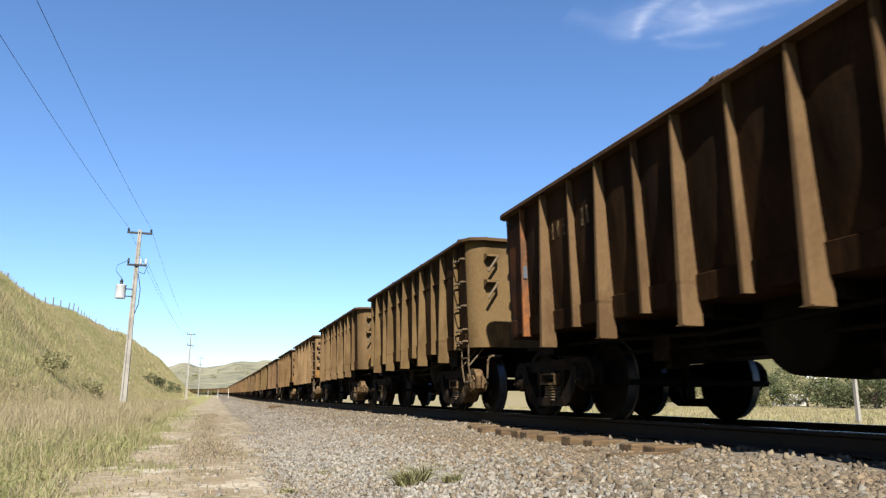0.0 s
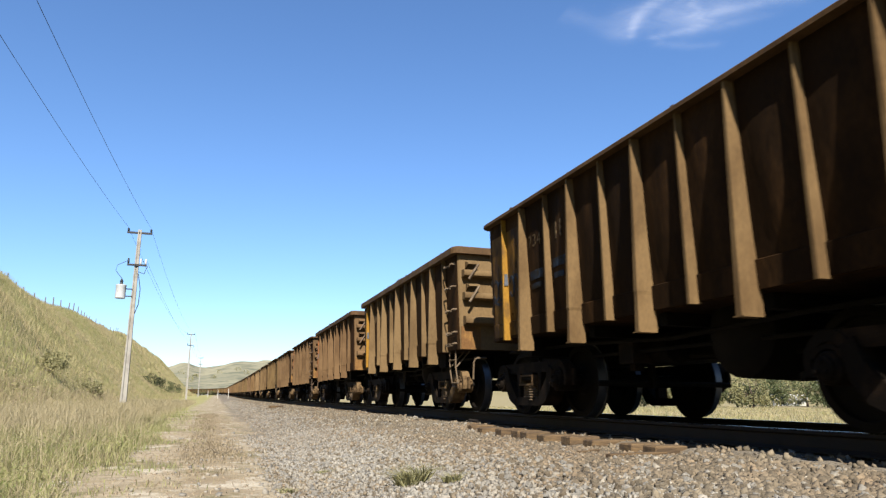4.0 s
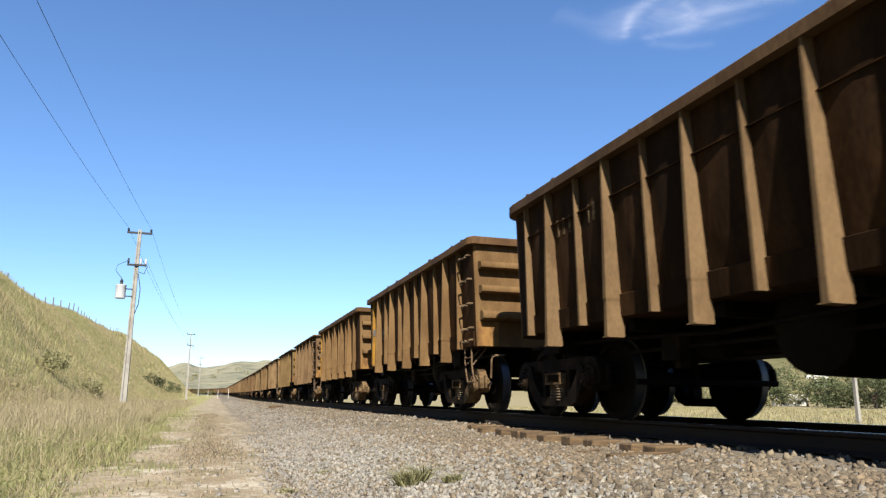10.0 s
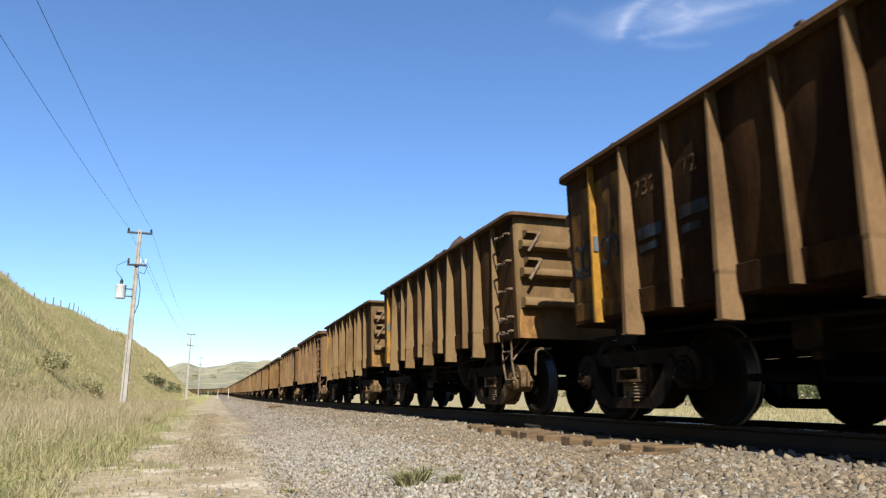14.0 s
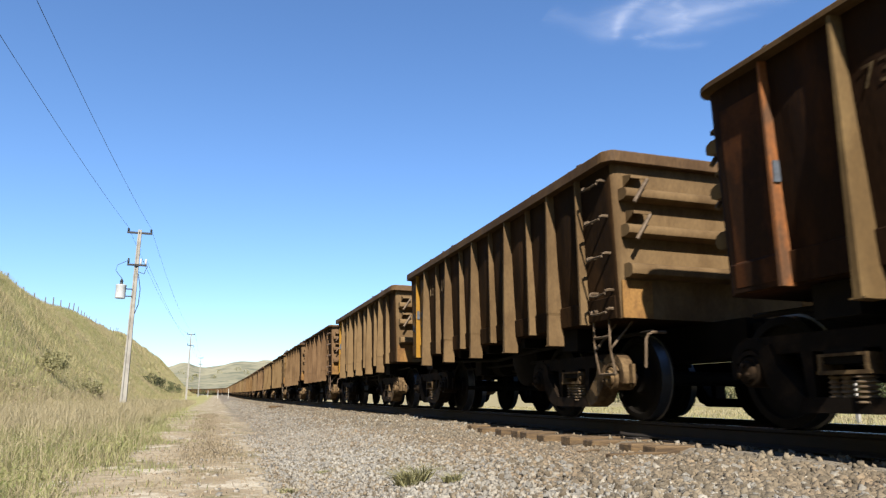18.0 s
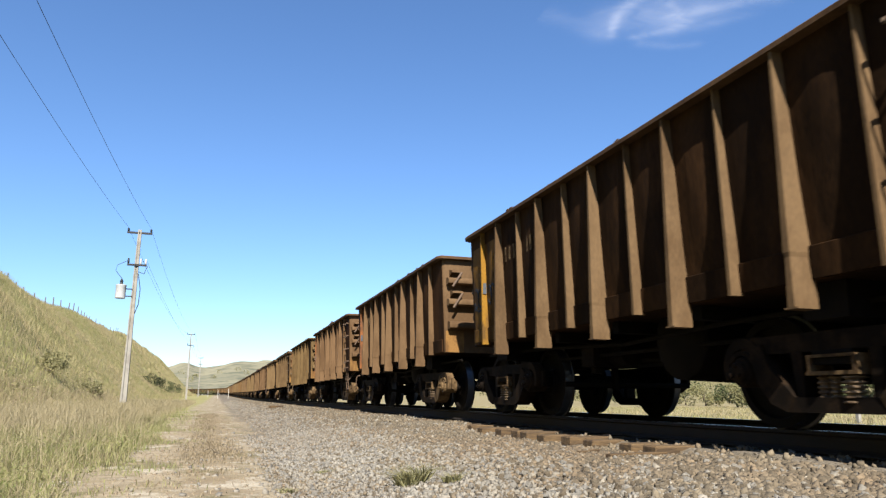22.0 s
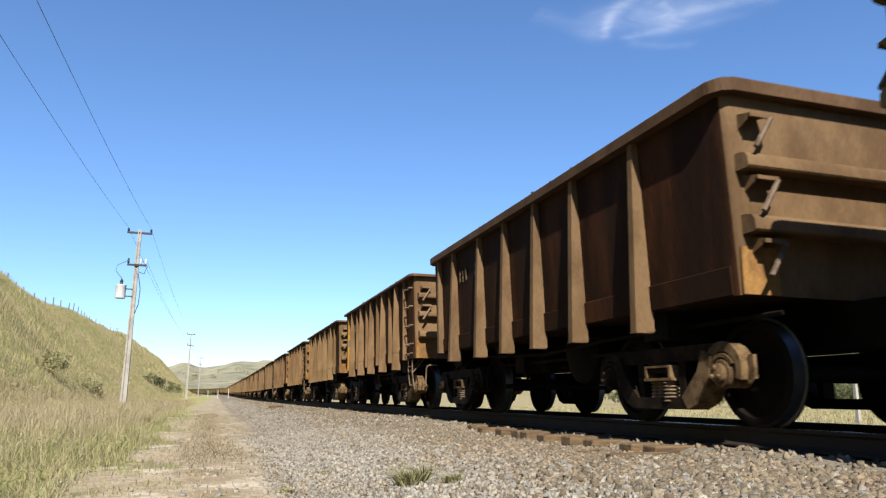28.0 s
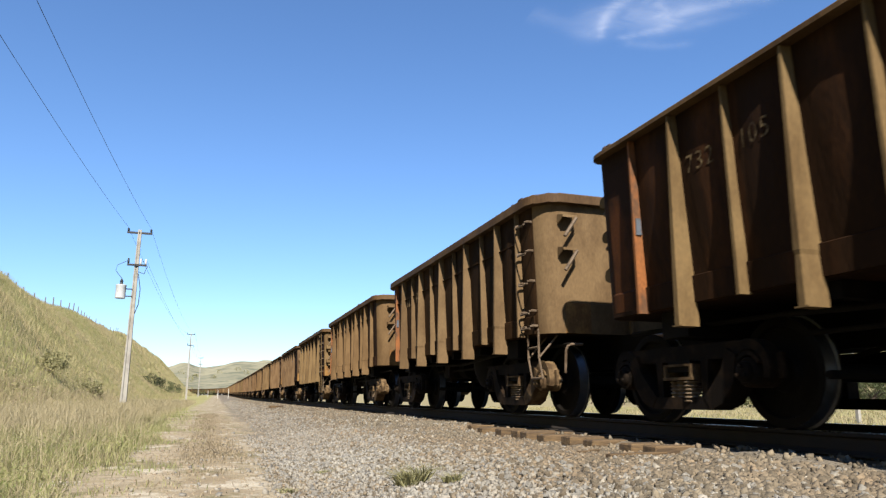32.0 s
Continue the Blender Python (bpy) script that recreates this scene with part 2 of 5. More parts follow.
def tube(bm, pts, r, seg=6):
    """A round bar along pts."""
    pts = [Vector(p) for p in pts]
    loops = []
    for i, p in enumerate(pts):
        d = (pts[min(i + 1, len(pts) - 1)] - pts[max(i - 1, 0)]).normalized()
        a = d.orthogonal().normalized() if abs(d.z) < 0.95 else Vector((1, 0, 0))
        a = (a - d * a.dot(d)).normalized()
        b = d.cross(a)
        rr = r[i] if isinstance(r, (list, tuple)) else r
        loops.append([p + a * rr * math.cos(2 * math.pi * k / seg) + b * rr * math.sin(2 * math.pi * k / seg) for k in range(seg)])
    loft(bm, loops)


def lathe(bm, prof, seg=24, axis="x", at=(0, 0, 0)):
    """Turn (distance along the axis, radius) pairs round an axis."""
    loops = []
    for h, r in prof:
        lp = []
        for k in range(seg):
            c, s = r * math.cos(2 * math.pi * k / seg), r * math.sin(2 * math.pi * k / seg)
            p = (h, c, s) if axis == "x" else (c, s, h) if axis == "z" else (s, h, c)
            lp.append(Vector(p) + Vector(at))
        loops.append(lp)
    loft(bm, loops)


def mesh_of(name, bm, material, soft=False):
    bmesh.ops.recalc_face_normals(bm, faces=bm.faces)
    me = bpy.data.meshes.new(name)
    bm.to_mesh(me)
    bm.free()
    for m in material if isinstance(material, (list, tuple)) else (material,):
        me.materials.append(m)
    if soft:
        me.polygons.foreach_set("use_smooth", [True] * len(me.polygons))
        me.set_sharp_from_angle(angle=radians(40))
    return me


def part(name, bm, material, parent, label="", soft=False):
    ob = new(name, mesh_of(name, bm, material, soft))
    ob.parent = parent
    if label:
        ob["label"] = label
    return ob


def thing(name, bm, material, label, category, group="", kind="", soft=False):
    return tagged(new(name, mesh_of(name, bm, material, soft)), label, category, group, kind)


def raw(name, verts, faces, material, smooth_shade=False):
    """A mesh from arrays: faces is an (n, 3) or (n, 4) array."""
    me = bpy.data.meshes.new(name)
    k = faces.shape[1]
    me.vertices.add(len(verts))
    me.vertices.foreach_set("co", np.asarray(verts, np.float32).ravel())
    me.loops.add(faces.size)
    me.loops.foreach_set("vertex_index", faces.astype(np.int32).ravel())
    me.polygons.add(len(faces))
    me.polygons.foreach_set("loop_start", np.arange(0, faces.size, k, dtype=np.int32))
    me.polygons.foreach_set("loop_total", np.full(len(faces), k, np.int32))
    if smooth_shade:
        me.polygons.foreach_set("use_smooth", np.ones(len(faces), bool))
    me.update(calc_edges=True)
    me.materials.append(material)
    return me

# ---- ground ----
def ground_material():
    m = bpy.data.materials.new("land")
    m.use_nodes = True
    n, l = m.node_tree.nodes, m.node_tree.links
    b = n["Principled BSDF"]
    b.inputs["Roughness"].default_value = 0.95
    b.inputs["Specular IOR Level"].default_value = 0.1
    tc = n.new("ShaderNodeTexCoord")
    sep = n.new("ShaderNodeSeparateXYZ")
    l.new(tc.outputs["Object"], sep.inputs[0])

    def noise_tex(scale, detail=6, rough=0.6):
        t = n.new("ShaderNodeTexNoise")
        t.inputs["Scale"].default_value, t.inputs["Detail"].default_value, t.inputs["Roughness"].default_value = scale, detail, rough
        l.new(tc.outputs["Object"], t.inputs["Vector"])
        return t.outputs["Fac"]

    def rng(src, a, c, lo=0.0, hi=1.0):
        r = n.new("ShaderNodeMapRange")
        for i, v in enumerate((a, c, lo, hi)):
            r.inputs[i + 1].default_value = v
        l.new(src, r.inputs[0])
        return r.outputs[0]

    def blend(fac, a, c):
        x = n.new("ShaderNodeMix")
        x.data_type = "RGBA"
        if isinstance(fac, float):
            x.inputs[0].default_value = fac
        else:
            l.new(fac, x.inputs[0])
        for i, v in ((6, a), (7, c)):
            if isinstance(v, tuple):
                x.inputs[i].default_value = (*[ALBEDO * q for q in v], 1)
            else:
                l.new(v, x.inputs[i])
        return x.outputs[2]

    def math2(op, a, c):
        x = n.new("ShaderNodeMath")
        x.operation = op
        for i, v in enumerate((a, c)):
            if isinstance(v, (int, float)):
                x.inputs[i].default_value = v
            else:
                l.new(v, x.inputs[i])
        return x.outputs[0]

    big, mid, fine, grit = noise_tex(0.05), noise_tex(0.6), noise_tex(7.0), noise_tex(45.0, 3)
    edge = math2("MULTIPLY", math2("SUBTRACT", mid, 0.5), 2.2)
    x = math2("ADD", sep.outputs[0], edge)
    dry = blend(rng(fine, 0.35, 0.65), (0.44, 0.40, 0.19), (0.34, 0.33, 0.13))
    grass = blend(rng(big, 0.4, 0.6), dry, (0.34, 0.33, 0.12))
    grass = blend(rng(mid, 0.54, 0.72), grass, (0.42, 0.33, 0.18))
    dirt = blend(rng(fine, 0.35, 0.65), (0.49, 0.415, 0.285), (0.40, 0.33, 0.22))
    dirt = blend(rng(mid, 0.52, 0.66), dirt, (0.30, 0.245, 0.13))
    dirt = blend(rng(grit, 0.55, 0.72), dirt, (0.40, 0.33, 0.24))
    soil = blend(rng(grit, 0.4, 0.6), (0.16, 0.138, 0.105), (0.29, 0.252, 0.197))
    dirt = blend(rng(noise_tex(2.6, 5), 0.48, 0.66), dirt, (0.33, 0.28, 0.19))
    dirt = blend(rng(noise_tex(14.0, 4), 0.56, 0.70), dirt, (0.24, 0.195, 0.12))
    # bare wheel ruts and a browner crown between them
    crown = math2("MULTIPLY", rng(math2("ABSOLUTE", math2("SUBTRACT", math2("ADD", sep.outputs[0], math2("MULTIPLY", edge, 0.25)), 0.05), 0.0), 0.36, 0.16), rng(noise_tex(1.7, 5), 0.40, 0.58))
    dirt = blend(crown, dirt, (0.32, 0.255, 0.165))
    dirt = blend(rng(noise_tex(0.9, 7, 0.7), 0.52, 0.58), dirt, (0.26, 0.225, 0.125))
    dirt = blend(rng(noise_tex(1.3, 7, 0.7), 0.53, 0.60), dirt, (0.58, 0.52, 0.40))
    dirt = blend(rng(noise_tex(24.0, 5, 0.7), 0.57, 0.66), dirt, (0.20, 0.165, 0.10))
    c = blend(rng(x, -1.55, -1.05), grass, dirt)
    c = blend(rng(x, 0.45, 0.95), c, soil)
    c = blend(rng(x, 7.6, 8.6), c, blend(rng(fine, 0.3, 0.7), (0.40, 0.34, 0.19), (0.30, 0.26, 0.13)))
    scrub = blend(rng(mid, 0.4, 0.6), (0.13, 0.14, 0.055), (0.24, 0.20, 0.09))
    c = blend(rng(sep.outputs[0], 80, 130), c, scrub)
    # far land: distance haze mixed into its colours, paler and greyer
    hazed_far = blend(rng(noise_tex(0.012), 0.42, 0.58), (0.37, 0.345, 0.225), (0.28, 0.27, 0.18))
    hazed_far = blend(rng(big, 0.5, 0.62), hazed_far, (0.17, 0.175, 0.12))
    c = blend(rng(sep.outputs[1], 380, 520), c, hazed_far)
    l.new(c, b.inputs["Base Color"])
    bp = n.new("ShaderNodeBump")
    bp.inputs["Strength"].default_value, bp.inputs["Distance"].default_value = 0.9, 0.03
    l.new(math2("ADD", fine, math2("MULTIPLY", grit, 0.35)), bp.inputs["Height"])
    l.new(bp.outputs[0], b.inputs["Normal"])
    return m


def make_ground():
    xs = np.unique(np.concatenate([-np.geomspace(12, 2600, 60), np.arange(-30, 12, 0.45), np.arange(-1.5, 7.6, 0.16), np.geomspace(12, 2600, 60)]).round(3))
    ys = np.unique(np.concatenate([-np.geomspace(6, 1500, 30), np.arange(-6, 3, 0.5), np.arange(3, 22, 0.2), np.geomspace(22, 3600, 190)]).round(3))
    gx, gy = np.meshgrid(xs, ys)
    gz = height(gx, gy)
    v = np.stack([gx, gy, gz], -1).reshape(-1, 3)
    nx = len(xs)
    i = (np.arange(len(ys) - 1)[:, None] * nx + np.arange(nx - 1)[None]).ravel()
    f = np.stack([i, i + 1, i + 1 + nx, i + nx], -1)
    g = new("ground", raw("ground", v, f, ground_material(), True))
    tagged(g, "dry grassland with a dirt track and a ballast bank", "ground", kind="structure")


make_ground()

# ---- railway ----
track = tagged(new("railway_track"), "single railway line on wooden sleepers in ballast", "railway", kind="structure")


def make_rails():
    prof = [(-0.07, 0), (0.07, 0), (0.07, 0.012), (0.012, 0.035), (0.010, 0.125), (0.034, 0.14), (0.034, 0.165), (-0.034, 0.165), (-0.034, 0.14), (-0.010, 0.125), (-0.012, 0.035), (-0.07, 0.012)]
    stops = [-160, -40, 0, 40, 70, 85, 100, 120, 150, 190, 240, 280, BEND] + [BEND + 12 * k for k in range(1, 42)]
    for s in (-1, 1):
        bm = bmesh.new()
        lps = []
        for q in stops:
            lp = []
            for o, z in prof:
                x, y, a = along(q, s * 0.834 + o)
                lp.append((x, y, RAIL_TOP - 0.171 + z + float(grade(q))))
            lps.append(lp)
        loft(bm, lps)
        rail = part("rail", bm, RAILM, track, "rusty steel rail")
        bm = bmesh.new()
        loft(bm, [[(*along(q, s * 0.834 + o)[:2], RAIL_TOP + z + float(grade(q))) for o, z in ((-0.027, -0.006), (0.027, -0.006), (0.021, 0.0), (-0.021, 0.0))] for q in stops])
        part("rail_head", bm, HEAD, rail, "polished running surface")


make_rails()


def make_sleepers():
    rng = random.Random(4)
    bm = bmesh.new()
    box(bm, -1.5, 1.5, -0.115, 0.115, -0.17, 0)
    bmesh.ops.bevel(bm, geom=bm.edges[:], offset=0.014, segments=1, affect="EDGES")
    me = mesh_of("sleeper", bm, TIMBER)
    bm = bmesh.new()
    box(bm, -0.18, 0.18, -0.09, 0.09, 0, 0.014)
    plate = mesh_of("base_plate", bm, RAILM)
    bm = bmesh.new()
    box(bm, -0.012, 0.012, -0.012, 0.012, 0, 0.035)
    box(bm, -0.022, 0.022, -0.018, 0.018, 0.03, 0.045)
    spike = mesh_of("spike", bm, RAILM)
    far = bmesh.new()
    q = -10.0
    while q < 330:
        x, y, a = along(q, rng.uniform(-0.06, 0.05) - (0.06 if 5.2 < q < 11 else -0.3 if q < 5.2 else 0))
        m = pose(x, y, RAIL_TOP - 0.188 + float(grade(q)), 0, rng.uniform(-0.4, 0.4), math.degrees(a) + rng.uniform(-1.5, 1.5))
        if -6 < q < 42:
            ob = new("sleeper", me)
            ob.parent = track
            ob.matrix_basis = m
            if 2 < q < 24:
                for s in (-1, 1):
                    p = new("base_plate", plate)
                    p.parent = ob
                    p.location = (s * 0.834, 0, 0.002)
        else:
            old = len(far.verts)
            box(far, -1.5, 1.5, -0.115, 0.115, -0.17, 0)
            far.verts.ensure_lookup_table()
            bmesh.ops.transform(far, matrix=m, verts=far.verts[old:])
        q += 0.56 + rng.uniform(-0.03, 0.04)
    tagged(part("far_sleepers", far, TIMBER, track), kind="stuff")


make_sleepers()

# ---- wagons: y forwards, z from the rail's top, middle of the wagon at 0 ----
HL, HW = 4.275, 1.55
TUB_TOP, TUB_LOW, RIM_TOP = 2.83, 1.06, 2.87
LIFT = {"rib": 0.0, "round": 0.035, "eight": 0.03}


def outline(hw, hl, r, seg):
    pts = []
    for cx, cy, a0 in ((hw - r, hl - r, 0), (-hw + r, hl - r, 90), (-hw + r, -hl + r, 180), (hw - r, -hl + r, 270)):
        for k in range(seg + 1):
            a = radians(a0 + 90 * k / seg)
            pts.append((cx + r * math.cos(a), cy + r * math.sin(a)))
    return pts


REAR_MORE = 0.06  # the rear end reaches a little further
REAR_IN, FRONT_IN = 0.11 - REAR_MORE, 0.045  # the tub's ends, measured back from HL


def panel_x(z):
    return 1.365 + 0.075 * (z - TUB_LOW) / (TUB_TOP - TUB_LOW)


def bulge(y, z, kind):
    """Side sheets belly out between the uprights."""
    if kind == "eight":
        return 0.0
    u = (y / 0.705) % 1.0
    w = math.sin(math.pi * min(max((z - 1.33) / (TUB_TOP - 1.33), 0.0), 1.0)) ** 0.7
    dent = 0.010 * math.sin(y * 5.1 + z * 2.3) + 0.006 * math.sin(y * 11.7 - z * 4.9)
    return ((0.034 * math.sin(math.pi * u) ** 1.2 + dent * math.sin(math.pi * u)) if abs(y) < 3.525 else 0.0) * w


def tub_loop(hl, r, seg, inset, z, kind, near):
    """One level of the tub's outline; long sides cut into short lengths where the wagon is seen close."""
    mid = (REAR_IN - FRONT_IN) / 2
    pts = outline(panel_x(z) - inset, hl - inset, r, seg)
    if not near:
        return [(x, y + mid, z) for x, y in pts]
    k = 72
    out = []
    for i, (x, y) in enumerate(pts):
        out.append((x, y + mid, z))
        nx, ny = pts[(i + 1) % len(pts)]
        if abs(ny - y) > 2.0:
            for m in range(1, k):
                q = y + (ny - y) * m / k + mid
                b = 0.0 if inset else bulge(q, z, kind)
                out.append((math.copysign(abs(x) + b, x), q, z))
    return out


def make_tub(kind, rim, parent, mats, near):
    r, seg = (0.34, 7) if kind == "round" else (0.085, 3)
    bm = bmesh.new()
    hl = HL - (REAR_IN + FRONT_IN) / 2
    top = TUB_TOP + LIFT[kind]
    levels = [TUB_LOW, 1.33, 1.45, 1.6, 1.8, 2.05, 2.3, 2.5, 2.65, TUB_TOP] if near else [TUB_LOW, TUB_TOP]
    loops = [tub_loop(hl, r, seg, 0.0, z, kind, near) for z in levels]
    loops[-1] = [(x, y, top) for x, y, z in loops[-1]]
    loops.append([(x, y, top) for x, y, z in tub_loop(hl, r, seg, 0.03, TUB_TOP, kind, near)])
    loops.append([(x, y, TUB_LOW + 0.05) for x, y, z in tub_loop(hl, r, seg, 0.03, TUB_LOW, kind, near)])
    loft(bm, loops)
    bmesh.ops.recalc_face_normals(bm, faces=bm.faces)
    # end faces get the sunlit tone, the sides keep the shaded one
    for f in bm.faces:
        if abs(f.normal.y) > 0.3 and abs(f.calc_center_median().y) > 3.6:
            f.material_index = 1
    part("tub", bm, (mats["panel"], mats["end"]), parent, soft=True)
    bm = bmesh.new()
    half = HL + REAR_MORE / 2
    o, i = [[(x, y - REAR_MORE / 2) for x, y in outline(*q)] for q in ((HW, half, r + 0.09, seg + 2), (HW - 0.16, half - 0.16, max(r - 0.05, 0.03), seg + 2))]
    z1 = RIM_TOP + LIFT[kind]
    z0 = z1 - {"thin": 0.055, "thick": 0.125}[rim]
    rng = random.Random(len(parent.name) + int(100 * z0))
    sag = [rng.uniform(-0.006, 0.006) for k in range(len(o))]
    loops = [[(x, y, z0 + e) for (x, y), e in zip(i, sag)], [(x, y, z0 + e) for (x, y), e in zip(o, sag)], [(x, y, z1 - 0.015 + e) for (x, y), e in zip(o, sag)],
             [(x * 0.99, y * 0.997, z1 + e) for (x, y), e in zip(o, sag)], [(x, y, z1 + e) for (x, y), e in zip(i, sag)], [(x, y, z0 + e) for (x, y), e in zip(i, sag)]]
    loft(bm, loops, caps=False)
    bmesh.ops.remove_doubles(bm, verts=bm.verts, dist=0.0005)
    part("top_rim", bm, mats["body"], parent, soft=kind == "round")
    # a heavier sheet low on the sides, with a ledge along its top; a strip under the rim on the rounded ones
    r0 = max(r, 0.1)
    for s in (-1, 1):
        bm = bmesh.new()
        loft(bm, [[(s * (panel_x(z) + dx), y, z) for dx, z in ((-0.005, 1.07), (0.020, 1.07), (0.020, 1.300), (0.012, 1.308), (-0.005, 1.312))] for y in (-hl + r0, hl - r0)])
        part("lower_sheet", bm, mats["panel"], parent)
        if kind == "round":
            bm = bmesh.new()
            loft(bm, [[(s * (panel_x(z) + dx), y, z) for dx, z in ((-0.005, 2.36), (0.045, 2.36), (0.045, 2.372), (-0.005, 2.375))] for y in (-3.5, 3.5)])
            part("seam_strip", bm, mats["panel"], parent)


def rib_mesh(wide, eight=False, crease=0.0):
    """A tapered upright on the left side, at y = 0."""
    bm = bmesh.new()
    low = 0.865 if wide else 1.045
    out_low = 1.548 if wide else 1.475
    base_low, tip_low = (0.055, 0.032) if wide else (0.03, 0.02)
    top = RIM_TOP - 0.056
    out_top, tip_top, base_top = (1.50, 0.04, 0.05) if eight else (1.532, 0.012, 0.02) if wide else (1.505, 0.010, 0.016)
    if eight:
        tip_low, base_low = 0.05, 0.07
    loops = []
    for z, bulge in ((top, 0.0), (1.95, 0.0), (1.24 + crease * 4, crease * 0.5), (1.205 + crease * 4, -crease), (low, 0.0)):
        f = (top - z) / (top - low)
        o = out_top + (out_low - out_top) * min(1, f * 1.06) + bulge
        b, t = base_top + (base_low - base_top) * f + bulge, tip_top + (tip_low - tip_top) * f + bulge
        i = panel_x(max(z, TUB_LOW)) - 0.01
        loops.append([(-i, -b, z), (-o, -t, z), (-o, t, z), (-i, b, z)])
    loft(bm, loops)
    if wide:
        box(bm, -1.552, -1.36, -0.06, 0.06, low - 0.012, low)
    return bm


def make_ribs(kind, parent, mats, both, front_mat, near):
    if kind == "eight":
        spots = [(-2.9, True), (-1.6, True), (-0.53, True), (0.53, True), (1.6, True), (2.9, True), (3.79, False)]
    else:
        spots = [(0.705 * k, k % 2 == 0) for k in range(-5, 6)]
    data = {}
    for w in (True, False):
        data[w] = [mesh_of("side_rib", rib_mesh(w, kind == "eight", c if w and kind != "eight" else 0.0), mats["rib"]) for c in ((0.005, 0.0, 0.003) if w else (0.0,))]
    special = mesh_of("side_rib", rib_mesh(False, kind == "eight"), front_mat) if front_mat else None
    for s in ((-1, 1) if both else (-1,)):
        for i, (y, w) in enumerate(spots):
            last = i == len(spots) - 1 and s == -1
            ob = new("side_rib", special if last and special else data[w][(i // 2) % len(data[w])])
            ob.parent = parent
            ob.location = (0, y, 0)
            if s == 1:
                ob.rotation_euler = (0, 0, math.pi)
            if last and special:
                ob["label"] = "painted corner upright with a tape mark"
                if near:
                    bm = bmesh.new()
                    loft(bm, [[(-(panel_x(z) + 0.115 * (1 - (z - 1.06) / 1.7) + 0.012), dy, z) for dy in (-0.03, 0.03)] +
                              [(-(panel_x(z) + 0.02), dy, z) for dy in (0.036, -0.042)] for z in (1.83, 2.0)])
                    part("tape_mark", bm, TAPE, ob, "blue-grey reflective tape")


def make_end(kind, braces, parent, mats, near):
    """Ribs and brackets of both ends."""
    for s in (-1, 1):
        y0 = HL - (REAR_IN if s < 0 else FRONT_IN)
        if kind == "round":
            for x in (-0.14, 0.46):
                bm = bmesh.new()
                box(bm, x - 0.02, x + 0.02, min(s * y0, s * (y0 + 0.07)), max(s * y0, s * (y0 + 0.07)), TUB_LOW, TUB_TOP - 0.06)
                part("end_rib", bm, mats["end"], parent)
        else:
            for z, h in ((2.39, 0.13), (1.99, 0.13), (1.56, 0.15)) if kind == "rib" else ((2.17, 0.15), (1.64, 0.16)):
                bm = bmesh.new()
                hw = panel_x(z) - 0.07
                if kind == "eight":
                    prof = [(0, -h / 2), (0.15, -h / 2), (0.165, -h / 2 + 0.015), (0.16, h / 2 - 0.06), (0.13, h / 2 - 0.02), (0.05, h / 2), (0, h / 2)]
                else:
                    prof = [(0, -h / 2), (0.11, -h / 2), (0.16, -h / 3), (0.175, 0), (0.155, h / 3), (0.10, h / 2), (0, h / 2)]
                loops = [[(x, s * (y0 - 0.004 + d * k), z + e) for d, e in prof] for x, k in ((-hw, 0.96), (-hw + 0.01, 1), (hw - 0.01, 1), (hw, 0.96))]
                loft(bm, loops)
                part("end_rib", bm, mats["end"], parent, soft=True)
        if near and s == -1:
            for e in (-1, 1):
                bm = bmesh.new()
                hw = panel_x(1.2) - (0.28 if kind == "round" else 0.02)
                xa, xb = sorted((e * hw, e * (hw - 0.36)))
                box(bm, xa, xb, -y0 - 0.006, -y0 + 0.01, TUB_LOW + 0.004, 1.46)
                part("corner_plate", bm, STAIN, parent, "corner plate stained yellow with rust")
        if braces and near:
            steps = ((2.55, 0.28), (2.16, 0.29)) if kind == "rib" else ((2.54, 0.28), (2.00, 0.28), (1.47, 0.28)) if kind == "eight" else ((2.57, 0.27), (2.13, 0.28))
            for z, drop in steps:
                for e in (-1, 1):
                    xc = e * (panel_x(z) - 0.245) if kind != "round" else e * 1.08
                    bm = bmesh.new()
                    ya = s * y0
                    # a bent shelf with a turned-down lip and two cheeks
                    loft(bm, [[(x, ya, z + 0.065), (x, ya + s * 0.16, z + 0.03), (x, ya + s * 0.165, z - 0.005), (x, ya + s * 0.15, z - 0.005), (x, ya + s * 0.145, z + 0.015), (x, ya, z + 0.045)] for x in (xc - 0.105, xc + 0.105)])
                    loft(bm, [[(x, ya, z + 0.047), (x, ya + s * 0.13, z + 0.018), (x, ya + s * 0.11, z - 0.02), (x, ya, z - 0.07)] for x in (xc - 0.105, xc - 0.087)])
                    br = part("step_bracket", bm, mats["end"], parent)
                    bm = bmesh.new()
                    tube(bm, [(xc + 0.09, ya + s * 0.14, z + 0.012), (xc + 0.085, ya + s * 0.175, z - 0.01), (xc - 0.095, ya + s * 0.185, z - drop)], 0.023)
                    part("diagonal_bar", bm, ROD, br)


